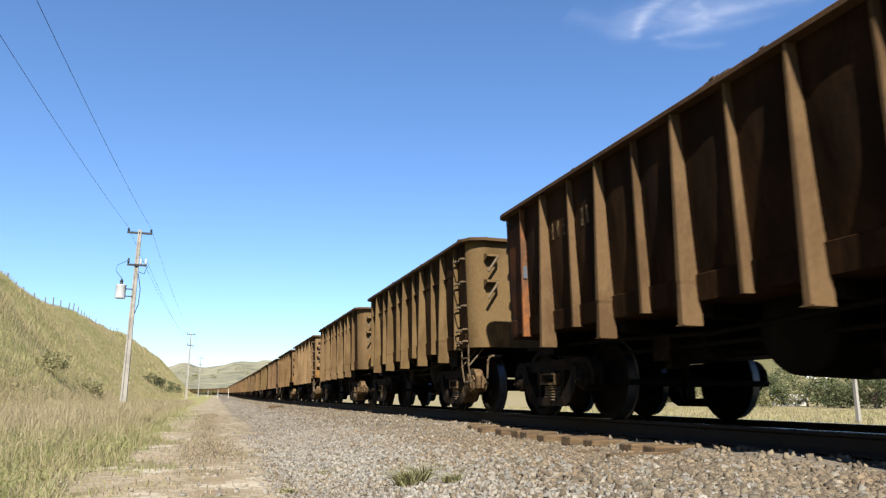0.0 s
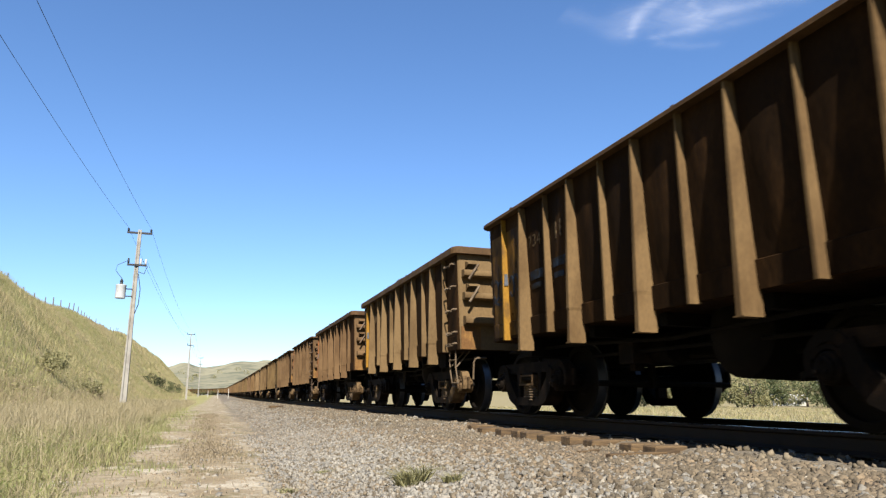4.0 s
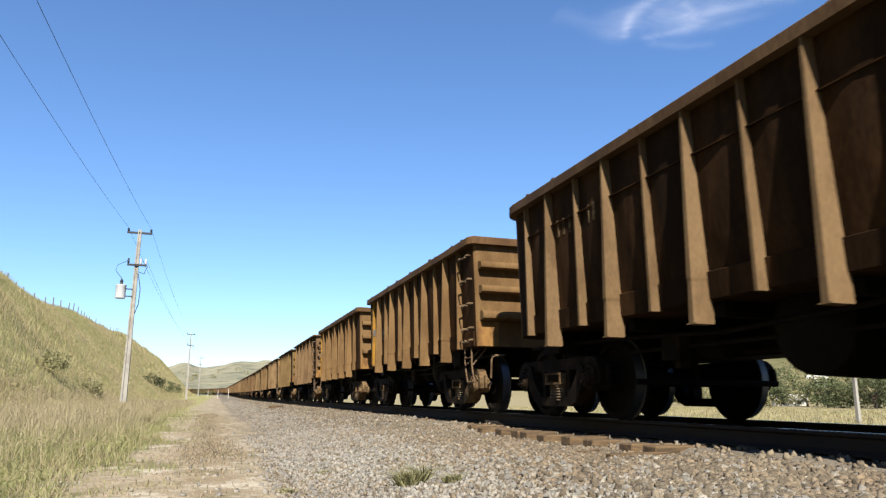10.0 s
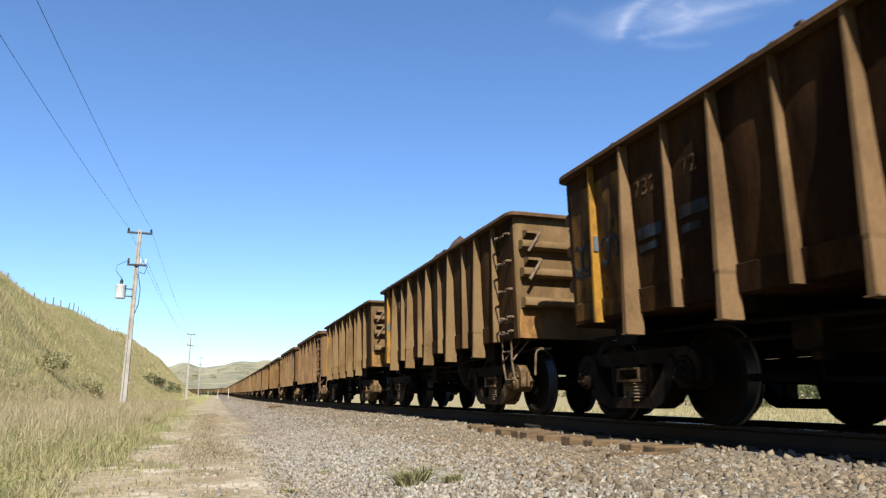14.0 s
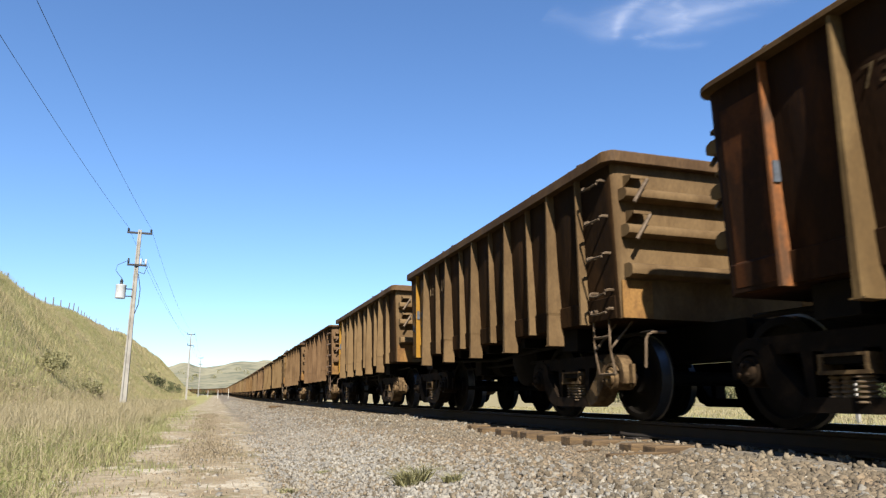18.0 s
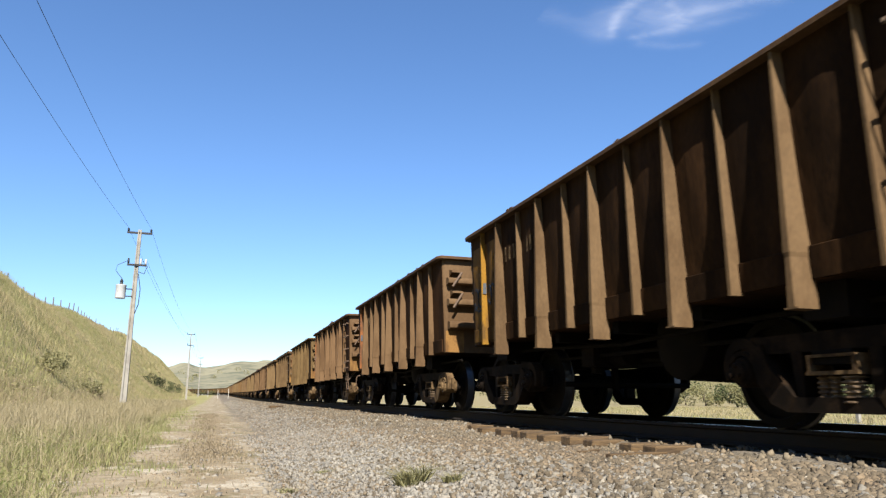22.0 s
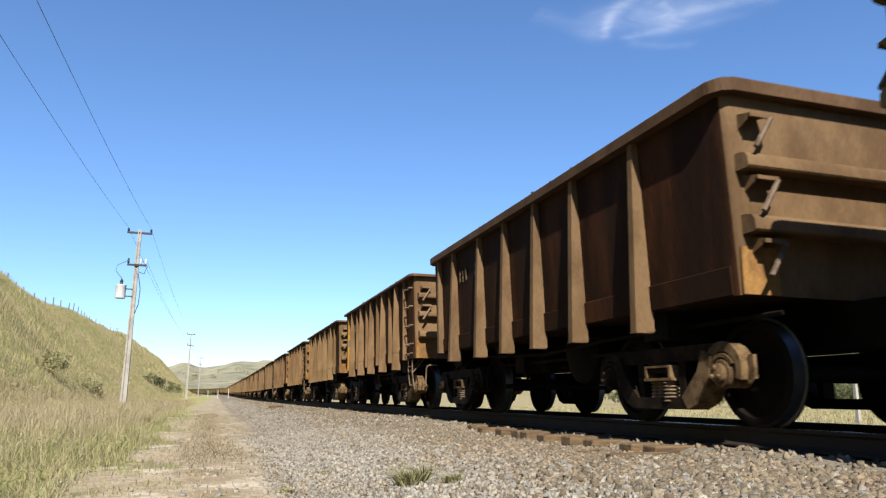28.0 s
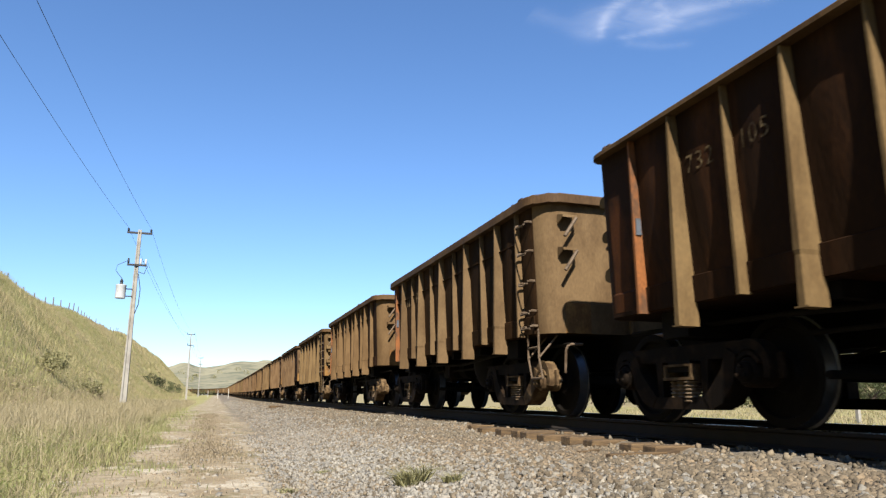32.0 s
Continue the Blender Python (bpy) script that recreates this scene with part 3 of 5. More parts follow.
def make_ladder(kind, parent, mats):
    y0, y1 = -4.09, -3.76
    if kind == "eight":
        y0, y1 = -4.04, -3.50
    elif kind == "round":
        y0, y1 = -3.93, -3.64
    rng = random.Random(len(parent.children) * 7 + len(kind))
    for k, z in enumerate((2.54, 2.14, 1.73, 1.33, 1.13) if kind != "eight" else (2.6, 2.3, 2.0, 1.7, 1.4, 1.2)):
        bm = bmesh.new()
        x = -panel_x(z)
        o, d = x - 0.10, rng.uniform(-0.012, 0.012)
        # a bar between two bent feet
        tube(bm, [(x + 0.01, y0, z + 0.04), (o + 0.03, y0, z + 0.04), (o, y0 + 0.004, z + 0.03), (o - 0.004, y0 + 0.012, z + 0.002), (o - 0.006, (y0 + y1) / 2, z - 0.004 + d),
                  (o - 0.004, y1 - 0.012, z + 0.002), (o, y1 - 0.004, z + 0.03), (o + 0.03, y1, z + 0.04), (x + 0.01, y1, z + 0.04)], [0.017, 0.017, 0.016, 0.013, 0.012, 0.013, 0.016, 0.017, 0.017])
        part("grab_iron", bm, ROD, parent, "bent steel grab iron")
    if kind == "eight":
        for y in (-3.50, -4.04):
            bm = bmesh.new()
            loft(bm, [[(-(q + 0.10), y - 0.035, z), (-(q + 0.10), y + 0.035, z), (-(q + 0.085), y + 0.035, z), (-(q + 0.085), y - 0.035, z)] for q, z in ((panel_x(2.72), 2.72), (panel_x(1.1), 1.1), (panel_x(1.1) - 0.02, 0.42))])
            part("ladder_stringer", bm, mats["rib"], parent, "flat steel ladder stringer")
    bm = bmesh.new()
    x = -1.36
    ya, yb = -3.62, -3.95
    for y in (ya, yb):
        tube(bm, [(x + 0.10, y - 0.03, 1.135), (x + 0.02, y - 0.012, 1.14), (x, y, 1.12), (x, y, 0.76), (x + 0.035, y - 0.03, 0.485)], 0.0145)
    tube(bm, [(x, ya, 0.89), (x, yb, 0.89)], 0.015)
    tube(bm, [(x + 0.035, ya - 0.03, 0.49), (x + 0.035, yb - 0.03, 0.49)], 0.016)
    tube(bm, [(x + 0.005, ya - 0.01, 0.76), (x + 0.20, ya - 0.06, 1.0), (x + 0.24, ya - 0.07, 1.05)], 0.014)
    tube(bm, [(x + 0.005, yb - 0.01, 0.76), (x + 0.20, yb - 0.06, 1.0), (x + 0.24, yb - 0.07, 1.05)], 0.014)
    part("step_ladder", bm, ROD, parent, "hanging steel step frame")
    bm = bmesh.new()
    tube(bm, [(-1.15, -4.28, 0.55), (-1.15, -4.31, 0.84), (-1.13, -4.325, 0.89), (-1.09, -4.33, 0.91), (-0.92, -4.33, 0.915)], 0.0165)
    part("end_handrail", bm, ROD, parent)


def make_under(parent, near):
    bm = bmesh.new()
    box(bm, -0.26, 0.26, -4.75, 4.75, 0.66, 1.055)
    part("centre_sill", bm, SHADE_GRIME, parent, "grimy steel centre sill, darkened for the shade beneath the tub")
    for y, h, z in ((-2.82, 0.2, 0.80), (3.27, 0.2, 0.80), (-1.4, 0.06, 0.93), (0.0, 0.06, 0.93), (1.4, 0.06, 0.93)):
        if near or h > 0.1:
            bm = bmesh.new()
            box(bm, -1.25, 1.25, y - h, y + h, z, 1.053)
            part("cross_bearer", bm, SHADE_GRIME, parent)
    for s in (-1, 1):
        bm = bmesh.new()
        a, b = sorted((s * 4.70, s * 4.88))
        box(bm, -0.17, 0.17, a, b, 0.74, 1.0)
        a, b = sorted((s * 4.86, s * 5.02))
        box(bm, -0.13, 0.10, a, b, 0.70, 1.02)
        a, b = sorted((s * 4.9, s * 5.08))
        box(bm, 0.08, 0.16, a, b, 0.74, 0.98)
        part("coupler", bm, SHADE_GRIME, parent)
    if near:
        bm = bmesh.new()
        lathe(bm, [(-1.0, 0.05), (-0.97, 0.24), (-0.86, 0.42), (-0.2, 0.44), (0.25, 0.42), (0.36, 0.26), (0.4, 0.05)], 24, at=(0, -0.6, 0.84))
        part("air_reservoir", bm, SHADE_GRIME, parent, soft=True)
        bm = bmesh.new()
        lathe(bm, [(0.2, 0.04), (0.22, 0.17), (0.75, 0.17), (0.8, 0.1), (1.1, 0.03)], 14, "y", at=(-0.65, 0.4, 0.78))
        part("brake_cylinder", bm, SHADE_GRIME, parent, soft=True)
        for ends in ([(-0.9, -1.8, 0.75), (-0.9, 2.0, 0.75)], [(-0.6, -2.0, 0.62), (-0.6, 0.5, 0.68)], [(-0.55, 1.3, 0.7), (-0.3, 2.6, 0.5)]):
            bm = bmesh.new()
            tube(bm, ends, 0.022)
            part("brake_rod", bm, SHADE_GRIME, parent)
        for yb in (-2.82 + 1.45, 3.27 - 1.45):
            bm = bmesh.new()
            tube(bm, [(-0.95, yb, 0.42), (0.95, yb, 0.42)], 0.035)
            part("brake_beam", bm, SHADE_GRIME, parent)
            bm = bmesh.new()
            loft(bm, [[(-0.22, yb - 0.05, z), (-0.17, yb - 0.05, z), (-0.17, yb + 0.05, z), (-0.22, yb + 0.05, z)] for z in (0.36, 0.70, 0.95)])
            part("brake_lever", bm, SHADE_GRIME, parent)
        bm = bmesh.new()
        tube(bm, [(-1.05, -4.3, 0.92), (-1.05, -1.5, 0.90), (-0.95, 0.3, 0.84), (-1.05, 2.0, 0.90), (-1.05, 4.3, 0.92)], 0.024)
        part("train_pipe", bm, SHADE_GRIME, parent)
        bm = bmesh.new()
        box(bm, -1.0, -0.72, 0.95, 1.25, 0.62, 0.86)
        box(bm, -0.92, -0.8, 1.05, 1.15, 0.54, 0.62)
        part("control_valve", bm, SHADED_BOGIE, parent)
        for s in (-1, 1):
            bm = bmesh.new()
            tube(bm, [(0.3, s * 4.7, 0.82), (0.32, s * 4.95, 0.62), (0.25, s * 5.1, 0.42), (0.15, s * 5.0, 0.5)], 0.03)
            part("brake_hose", bm, DARKMETAL, parent)


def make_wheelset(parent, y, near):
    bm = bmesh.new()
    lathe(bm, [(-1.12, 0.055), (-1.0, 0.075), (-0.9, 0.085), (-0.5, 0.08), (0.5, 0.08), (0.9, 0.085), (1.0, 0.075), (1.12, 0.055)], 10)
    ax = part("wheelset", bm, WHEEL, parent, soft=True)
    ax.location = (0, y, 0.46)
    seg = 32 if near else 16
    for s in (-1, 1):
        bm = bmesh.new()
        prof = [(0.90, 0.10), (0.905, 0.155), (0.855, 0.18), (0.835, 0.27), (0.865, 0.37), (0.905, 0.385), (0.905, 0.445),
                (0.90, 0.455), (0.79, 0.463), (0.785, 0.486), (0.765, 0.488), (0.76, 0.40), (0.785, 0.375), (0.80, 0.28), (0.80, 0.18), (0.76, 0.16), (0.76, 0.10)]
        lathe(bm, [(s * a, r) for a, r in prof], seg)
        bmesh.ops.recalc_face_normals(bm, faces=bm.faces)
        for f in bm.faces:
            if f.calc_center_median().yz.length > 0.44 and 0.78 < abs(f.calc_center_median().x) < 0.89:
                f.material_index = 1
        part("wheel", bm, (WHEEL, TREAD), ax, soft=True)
    return ax


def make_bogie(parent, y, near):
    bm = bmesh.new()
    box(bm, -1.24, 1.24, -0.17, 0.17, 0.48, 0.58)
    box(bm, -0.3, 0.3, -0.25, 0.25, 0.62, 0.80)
    bog = part("bolster", bm, SHADE_GRIME, parent, "bogie bolster")
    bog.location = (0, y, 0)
    for s in (-1, 1):
        x0, x1 = sorted((s * 1.06, s * 1.215))
        bm = bmesh.new()
        slab(bm, [(-0.98, 0.60), (-0.80, 0.72), (0.80, 0.72), (0.98, 0.60), (0.72, 0.58), (-0.72, 0.58)], x0, x1)
        slab(bm, [(-0.46, 0.14), (0.46, 0.14), (0.42, 0.25), (-0.42, 0.25)], x0 - 0.03, x1 + 0.03)
        for e in (-1, 1):
            arm = [(e * 0.44, 0.14), (e * 0.60, 0.20), (e * 0.74, 0.36), (e * 0.80, 0.60), (e * 0.68, 0.66), (e * 0.60, 0.48), (e * 0.36, 0.25)]
            # the rear bogie's near arm takes the sunlit tone
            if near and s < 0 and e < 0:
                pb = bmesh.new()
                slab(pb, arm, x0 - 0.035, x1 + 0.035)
                part("frame_arm", pb, LIT_CASTING if y < 0 else SHADED_BOGIE, bog, "dusty sloping arm of the side frame, painted sunlit on the rear bogie")
            else:
                slab(bm, arm, x0 - 0.035, x1 + 0.035)
            slab(bm, [(e * 0.29, 0.2), (e * 0.36, 0.2), (e * 0.40, 0.6), (e * 0.29, 0.6)], x0, x1)
            arc = [radians(q) for q in (range(-24, 205, 12) if near else range(-20, 201, 44))]
            hood = [(e * (0.915 + 0.235 * math.cos(a)), 0.49 + 0.235 * math.sin(a)) for a in arc]
            inner = [(e * (0.915 + 0.165 * math.cos(a)), 0.475 + 0.165 * math.sin(a)) for a in arc]
            pb = bmesh.new()
            xa, xb = sorted((s * 1.09, s * 1.225))
            rows = [[(x, *q) for q in rim] for x, rim in ((xa, hood), (xb, hood), (xb, inner), (xa, inner))]
            loft(pb, rows + [rows[0]], caps=False, closed=False)
            for k in (0, -1):
                pb.faces.new([pb.verts.new(r[k]) for r in rows])
            bmesh.ops.remove_doubles(pb, verts=pb.verts, dist=0.0005)
            # sunlit tone for the rearmost pedestal, its adapter and cap; shaded tone elsewhere
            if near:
                part("pedestal", pb, LIT_CASTING if y < 0 and e < 0 else SHADED_BOGIE, bog, "arched axle pedestal", soft=True)
            else:
                me = mesh_of("pedestal", pb, SHADED_BOGIE)
                bm.from_mesh(me)
                bpy.data.meshes.remove(me)
            if near:
                pb = bmesh.new()
                xa, xb = sorted((s * 1.04, s * 1.242))
                lug = sorted((e * 1.155, e * 1.215))
                box(pb, *sorted((s * 1.12, s * 1.155)), lug[0], lug[1], 0.40, 0.60)
                loft(pb, [[(x, e * 0.915 + w * math.sin(q), 0.46 + w * math.cos(q)) for w, q in [(0.128, radians(v)) for v in range(-64, 65, 16)] + [(0.162, radians(v)) for v in range(64, -65, -16)]] for x in (xa, xb)])
                part("adapter", pb, LIT_CASTING if y < 0 and e < 0 else SHADED_BOGIE, bog)
        sf = part("side_frame", bm, SHADED_BOGIE, bog, "cast bogie side frame, brown dust in a shaded tone")
        if near:
            for e, r in () if s > 0 else ((-0.125, 0.082), (0.03, 0.045), (0.135, 0.045)):
                bm = bmesh.new()
                prof = [(0.20, r * 0.4)]
                for k in range(6):
                    z = 0.205 + k * 0.034
                    prof += [(z, r * 0.66), (z + 0.008, r), (z + 0.017, r), (z + 0.025, r * 0.66)]
                prof.append((0.41, r * 0.4))
                lathe(bm, prof, 10, "z", at=(s * 1.185, e, 0))
                part("coil_spring", bm, SPRING, bog, "dusty steel coil spring")
            # bolster end wears the sunlit casting tone
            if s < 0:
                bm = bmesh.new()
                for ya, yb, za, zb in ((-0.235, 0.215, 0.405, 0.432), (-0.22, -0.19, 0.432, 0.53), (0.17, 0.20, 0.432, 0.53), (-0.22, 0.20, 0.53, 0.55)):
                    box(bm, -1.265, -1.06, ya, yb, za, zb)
                part("bolster_end", bm, LIT_CASTING, bog, "dusty hollow bolster end in a sunlit tone")
            for e in (-1, 1):
                bm = bmesh.new()
                lathe(bm, [(s * 1.0, 0.124), (s * 1.235, 0.124), (s * 1.25, 0.112), (s * 1.252, 0.088), (s * 1.29, 0.084), (s * 1.30, 0.07), (s * 1.30, 0.02)], 16, at=(0, e * 0.915, 0.45))
                for q in (90, 210, 330):
                    lathe(bm, [(s * 1.295, 0.020), (s * 1.322, 0.020), (s * 1.325, 0.012)], 6, at=(0, e * 0.915 + 0.05 * math.cos(radians(q)), 0.45 + 0.05 * math.sin(radians(q))))
                part("axle_cap", bm, LIT_CASTING if y < 0 and e < 0 else SHADED_BOGIE, bog, "bolted bearing end cap", soft=True)


def make_load(parent, heap, seed):
    rng = np.random.RandomState(seed)
    xs, ys = np.linspace(-1.38, 1.38, 17), np.linspace(-4.08, 4.08, 49)
    gx, gy = np.meshgrid(xs, ys)
    e = np.minimum(1.38 - np.abs(gx), (4.08 - np.abs(gy)) * 0.8)
    z = 2.62 + heap * np.clip(e / 0.9, 0, 1) * (0.6 + 0.4 * wob(gx, gy, 1.4, seed)) + rng.uniform(-0.025, 0.025, gx.shape) + 0.04 * wob(gx, gy, 6, seed)
    if heap > 0.25:
        for k in range(3):
            y0, x0 = (-0.3 if k == 0 else rng.uniform(-3.2, 3.2)), rng.uniform(-0.95, -0.75)
            z = z + heap * (1.0 if k == 0 else 0.55) * np.exp(-((gx - x0) / 0.42) ** 2 - ((gy - y0) / rng.uniform(0.7, 1.2)) ** 2) * (1 + 0.15 * wob(gx, gy, 7, k))
        z = np.where(e <= 0.02, np.minimum(z, 2.82), z)
    v = np.stack([gx, gy, z], -1).reshape(-1, 3)
    i = (np.arange(48)[:, None] * 17 + np.arange(16)[None]).ravel()
    f = np.stack([i, i + 1, i + 18, i + 17], -1)
    ob = new("ore_load", raw("ore_load", v, f, ORE))
    ob.parent = parent
    ob["label"] = "heap of dark iron ore"


def make_spill(parent, heap, lift, seed):
    """Ore spilt on the left rim: low mounds and loose crumbs."""
    rng = np.random.RandomState(seed + 200)
    bm = bmesh.new()
    z0 = RIM_TOP + lift - 0.012
    spots = [(-0.35 + rng.uniform(-0.3, 0.3), 0.30 + heap, 0.05 + 0.24 * heap)] if heap > 0.2 else []
    spots += [(rng.uniform(-3.8, 3.8), rng.uniform(0.12, 0.5), rng.uniform(0.015, 0.035) + 0.06 * max(heap - 0.16, 0)) for k in range(5)]
    for y0, w, h in spots:
        rows = []
        for u in np.linspace(-1, 1, 9):
            k = (1 - u * u) * h * rng.uniform(0.7, 1.25) + 0.002
            xs = ((-1.50, 0.0), (-1.47, 0.5), (-1.42, 0.9), (-1.36, 1.0), (-1.30, 0.8), (-1.24, 0.0))
            rows.append([(x + rng.uniform(-0.015, 0.015), y0 + u * w, z0 + k * a * rng.uniform(0.75, 1.2)) for x, a in xs])
        loft(bm, rows, caps=False, closed=False)
    for k in range(int(22 + 60 * heap)):
        y0 = rng.uniform(-4.0, 4.0)
        q = rng.uniform(0.008, 0.026) * (1 + 0.6 * heap)
        x0 = rng.uniform(-1.52, -1.42)
        loft(bm, [[(x0 + q * a * w, y0 + q * b * w * rng.uniform(0.7, 1.3), z0 + 0.012 + q * c) for a, b in ((-1, -1), (1, -1), (1, 1), (-1, 1))] for c, w in ((-0.4, 0.9), (0.5, 1.1), (1.2, 0.6))])
    ob = part("ore_spill", bm, ORE, parent, "dark ore crumbs spilt along the rim")
    ob["kind"] = "stuff"


def make_patch(parent, paint, scrawls, rear=3.56, front=4.08):
    """A painted field on the side, at the front corner, with scrawls on it."""
    bm = bmesh.new()
    rows = []
    for y in np.linspace(rear, front, 9):
        zs = ((1.11, 0.023), (1.295, 0.023), (1.318, 0.004), (1.5, 0.004), (1.75, 0.004), (2.0, 0.004), (2.25, 0.004), (2.45, 0.004), (2.62, 0.004))
        outer = [(-(panel_x(z) + bulge(y, z, "rib") + d), y, z) for z, d in zs]
        rows.append(outer + [(x + 0.007, q, z) for x, q, z in outer[::-1]])
    loft(bm, rows)
    field = part("painted_field", bm, paint, parent, "worn painted field at the front corner")

    def ribbon(pts, w):
        bm = bmesh.new()
        rows = []
        for k, (y, z) in enumerate(pts):
            ya, za = pts[max(k - 1, 0)]
            yb, zb = pts[min(k + 1, len(pts) - 1)]
            d = math.hypot(yb - ya, zb - za)
            ny, nz = -(zb - za) / d * w / 2, (yb - ya) / d * w / 2
            rows.append([(-(panel_x(z + q * nz) + bulge(y, z, "rib") + o), y + q * ny, z + q * nz) for q, o in ((1, 0.009), (-1, 0.009), (-1, 0.002), (1, 0.002))])
        loft(bm, rows)
        part("scrawl", bm, scrawls, field)

    if scrawls:
        for y, z, r, a0, a1, tall in ((3.98, 1.82, 0.10, 60, 330, 1.5), (3.80, 1.80, 0.10, -20, 320, 1.4), (3.66, 1.86, 0.085, 40, 270, 1.2), (3.66, 1.68, 0.085, 90, -150, 1.2), (3.34, 1.80, 0.10, 30, 330, 1.4), (3.14, 1.82, 0.09, -30, 250, 1.3)):
            ribbon([(y + r * math.cos(radians(a0 + (a1 - a0) * k / 10)), z + tall * r * math.sin(radians(a0 + (a1 - a0) * k / 10))) for k in range(11)], 0.04)
        ribbon([(4.07, 1.66), (3.9, 1.60), (3.72, 1.61), (3.58, 1.56)], 0.035)


def make_smears(parent):
    """Faded blue lettering behind the front uprights, as plain bars."""
    for y0, y1, z0, z1 in ((2.72, 2.30, 1.78, 1.90), (2.70, 2.36, 1.66, 1.73), (2.02, 1.60, 1.84, 1.95), (2.0, 1.72, 1.70, 1.77)):
        bm = bmesh.new()
        loft(bm, [[(-(panel_x(z) + bulge(y, z, "rib") + d), y, z) for z, d in ((z0, 0.006), (z1, 0.006), (z1, -0.004), (z0, -0.004))] for y in np.linspace(y0, y1, 7)])
        part("faded_lettering", bm, BLUEPAINT, parent, "faded blue painted bar")


NUMBERS = {4: ("734", None), 9: ("735", "13"), 14: ("732", "72"), 18: ("731", "12"), 22: ("28", "86"), 30: ("732", "105")}


def stencil(text, y, z, size, parent, label):
    """Painted characters lying on the left side's sheet, reading towards the rear."""
    cu = bpy.data.curves.new("stencil", "FONT")
    cu.body, cu.size, cu.space_character = text, size, 1.12
    tmp = new("stencil", cu)
    me = bpy.data.meshes.new_from_object(tmp.evaluated_get(bpy.context.evaluated_depsgraph_get()))
    bpy.data.objects.remove(tmp)
    bpy.data.curves.remove(cu)
    me.name = "number_mark"
    for v in me.vertices:
        yy, zz = y - v.co.x, z + v.co.y
        v.co = (-(panel_x(zz) + max(bulge(yy, zz, "rib"), 0.0) + 0.006), yy, zz)
    me.materials.clear()
    me.materials.append(MARK)
    ob = new("number_mark", me)
    ob.parent = parent
    ob["label"] = label


def make_marks(parent, n, seed):
    """Faded painted numbers between the front uprights; plain bars where they cannot be read."""
    rng = random.Random(seed)
    known = NUMBERS.get(n, (None, None))
    for y0, count, text in ((2.70, 3, known[0]), (2.02, 2, known[1])):
        if text:
            stencil(text, y0 - (0.1 if len(text) == 2 else 0.0), 2.22, 0.235, parent, "faded painted wagon number")
            continue
        for k in range(count):
            bm = bmesh.new()
            z0, z1, y = 2.19, 2.40, y0 - 0.06 - 0.15 * k - (0.1 if count == 2 else 0)
            w = 0.06 * rng.uniform(0.5, 1)
            loft(bm, [[(-(panel_x(z) + bulge(q, z, "rib") + d), q, z) for q, d in ((y - w / 2, 0.006), (y + w / 2, 0.006), (y + w / 2, -0.004), (y - w / 2, -0.004))] for z in (z0, (z0 + z1) / 2, z1)])
            part("number_mark", bm, MARK, parent, "faded painted mark")


def make_wagon(kind, braces, ladder, front_mat, near, heap, seed, body=None, bright=False, rim="thin"):
    label = {"rib": "rust-brown ore wagon, ribbed sides and ends", "round": "rust-brown ore wagon with rounded end corners",
             "eight": "rust-brown ore wagon with broad side ribs"}[kind]
    label += ", loaded" if not ladder else ", ladder at one end"
    w = tagged(new("ore_wagon"), label, "freight wagon", "wagons of the ore train")
    # sunlit tone on ribs and ends, shaded tone on the side panels
    mats = {"body": STEEL, "rib": SUNLIT_DUST, "end": SUNLIT_DUST, "panel": body or SHADED_OXIDE}
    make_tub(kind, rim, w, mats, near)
    make_ribs(kind, w, mats, near, front_mat, near)
    make_end(kind, braces, w, mats, near)
    if ladder:
        make_ladder(kind, w, mats)
    make_under(w, near)
    make_load(w, heap, seed)
    for y in (-2.82, 3.27):
        make_bogie(w, y, near)
        for e in (-0.915, 0.915):
            make_wheelset(w, y + e, near)
    if near:
        make_spill(w, heap, LIFT[kind], seed)
        make_marks(w, seed - 60, seed)
        if bright:
            make_patch(w, YELLOW, BLUEPAINT)
            # same yellow field behind the upright, its shadow put into the darker colour
            make_patch(w, OLD_SHADED_YELLOW, None, 2.88, 3.50)
        elif kind == "rib" and front_mat is YELLOW:
            make_patch(w, OLD_SHADED_YELLOW, BLUEPAINT, 2.88)
            if seed - 60 in NUMBERS:
                make_smears(w)
        elif kind != "eight" and front_mat is ORANGE:
            make_patch(w, OLDRED, None, 3.56, 3.86 if kind == "round" else 4.08)
    return w


# kind of each wagon in the train, by its number; odd ones carry the ladder
def wagon_kind(n):
    if n in (-2, -1, 10, 11, 28, 29):
        return "round", True
    if n in (8, 9, 22, 23):
        return "rib", False
    if n in (26, 27):
        return "eight", True
    return "rib", True


FRONT = {0: ORANGE, 1: ORANGE, 2: ORANGE, 3: YELLOW, 4: YELLOW, 6: YELLOW, 7: YELLOW, 8: YELLOW, 9: YELLOW, 10: None, 11: ORANGE, 12: YELLOW,
         13: YELLOW, 14: YELLOW, 16: YELLOW, 17: YELLOW, 18: ORANGE, 19: ORANGE, 20: ORANGE, 21: YELLOW, 22: YELLOW, 23: YELLOW, 24: YELLOW, 25: YELLOW,
         26: None, 27: None, 28: ORANGE, 29: ORANGE, 30: ORANGE, 31: YELLOW}
HEAPED = {0: 0.30, 3: 0.22, 9: 0.34, 13: 0.55, 14: 0.48, 19: 0.42, 20: 0.22, 21: 0.22, 30: 0.40}
RUSTY = {18, 19, 26, 27, 28, 30}
FIRST, LAST = -46, 32
wagons = {}


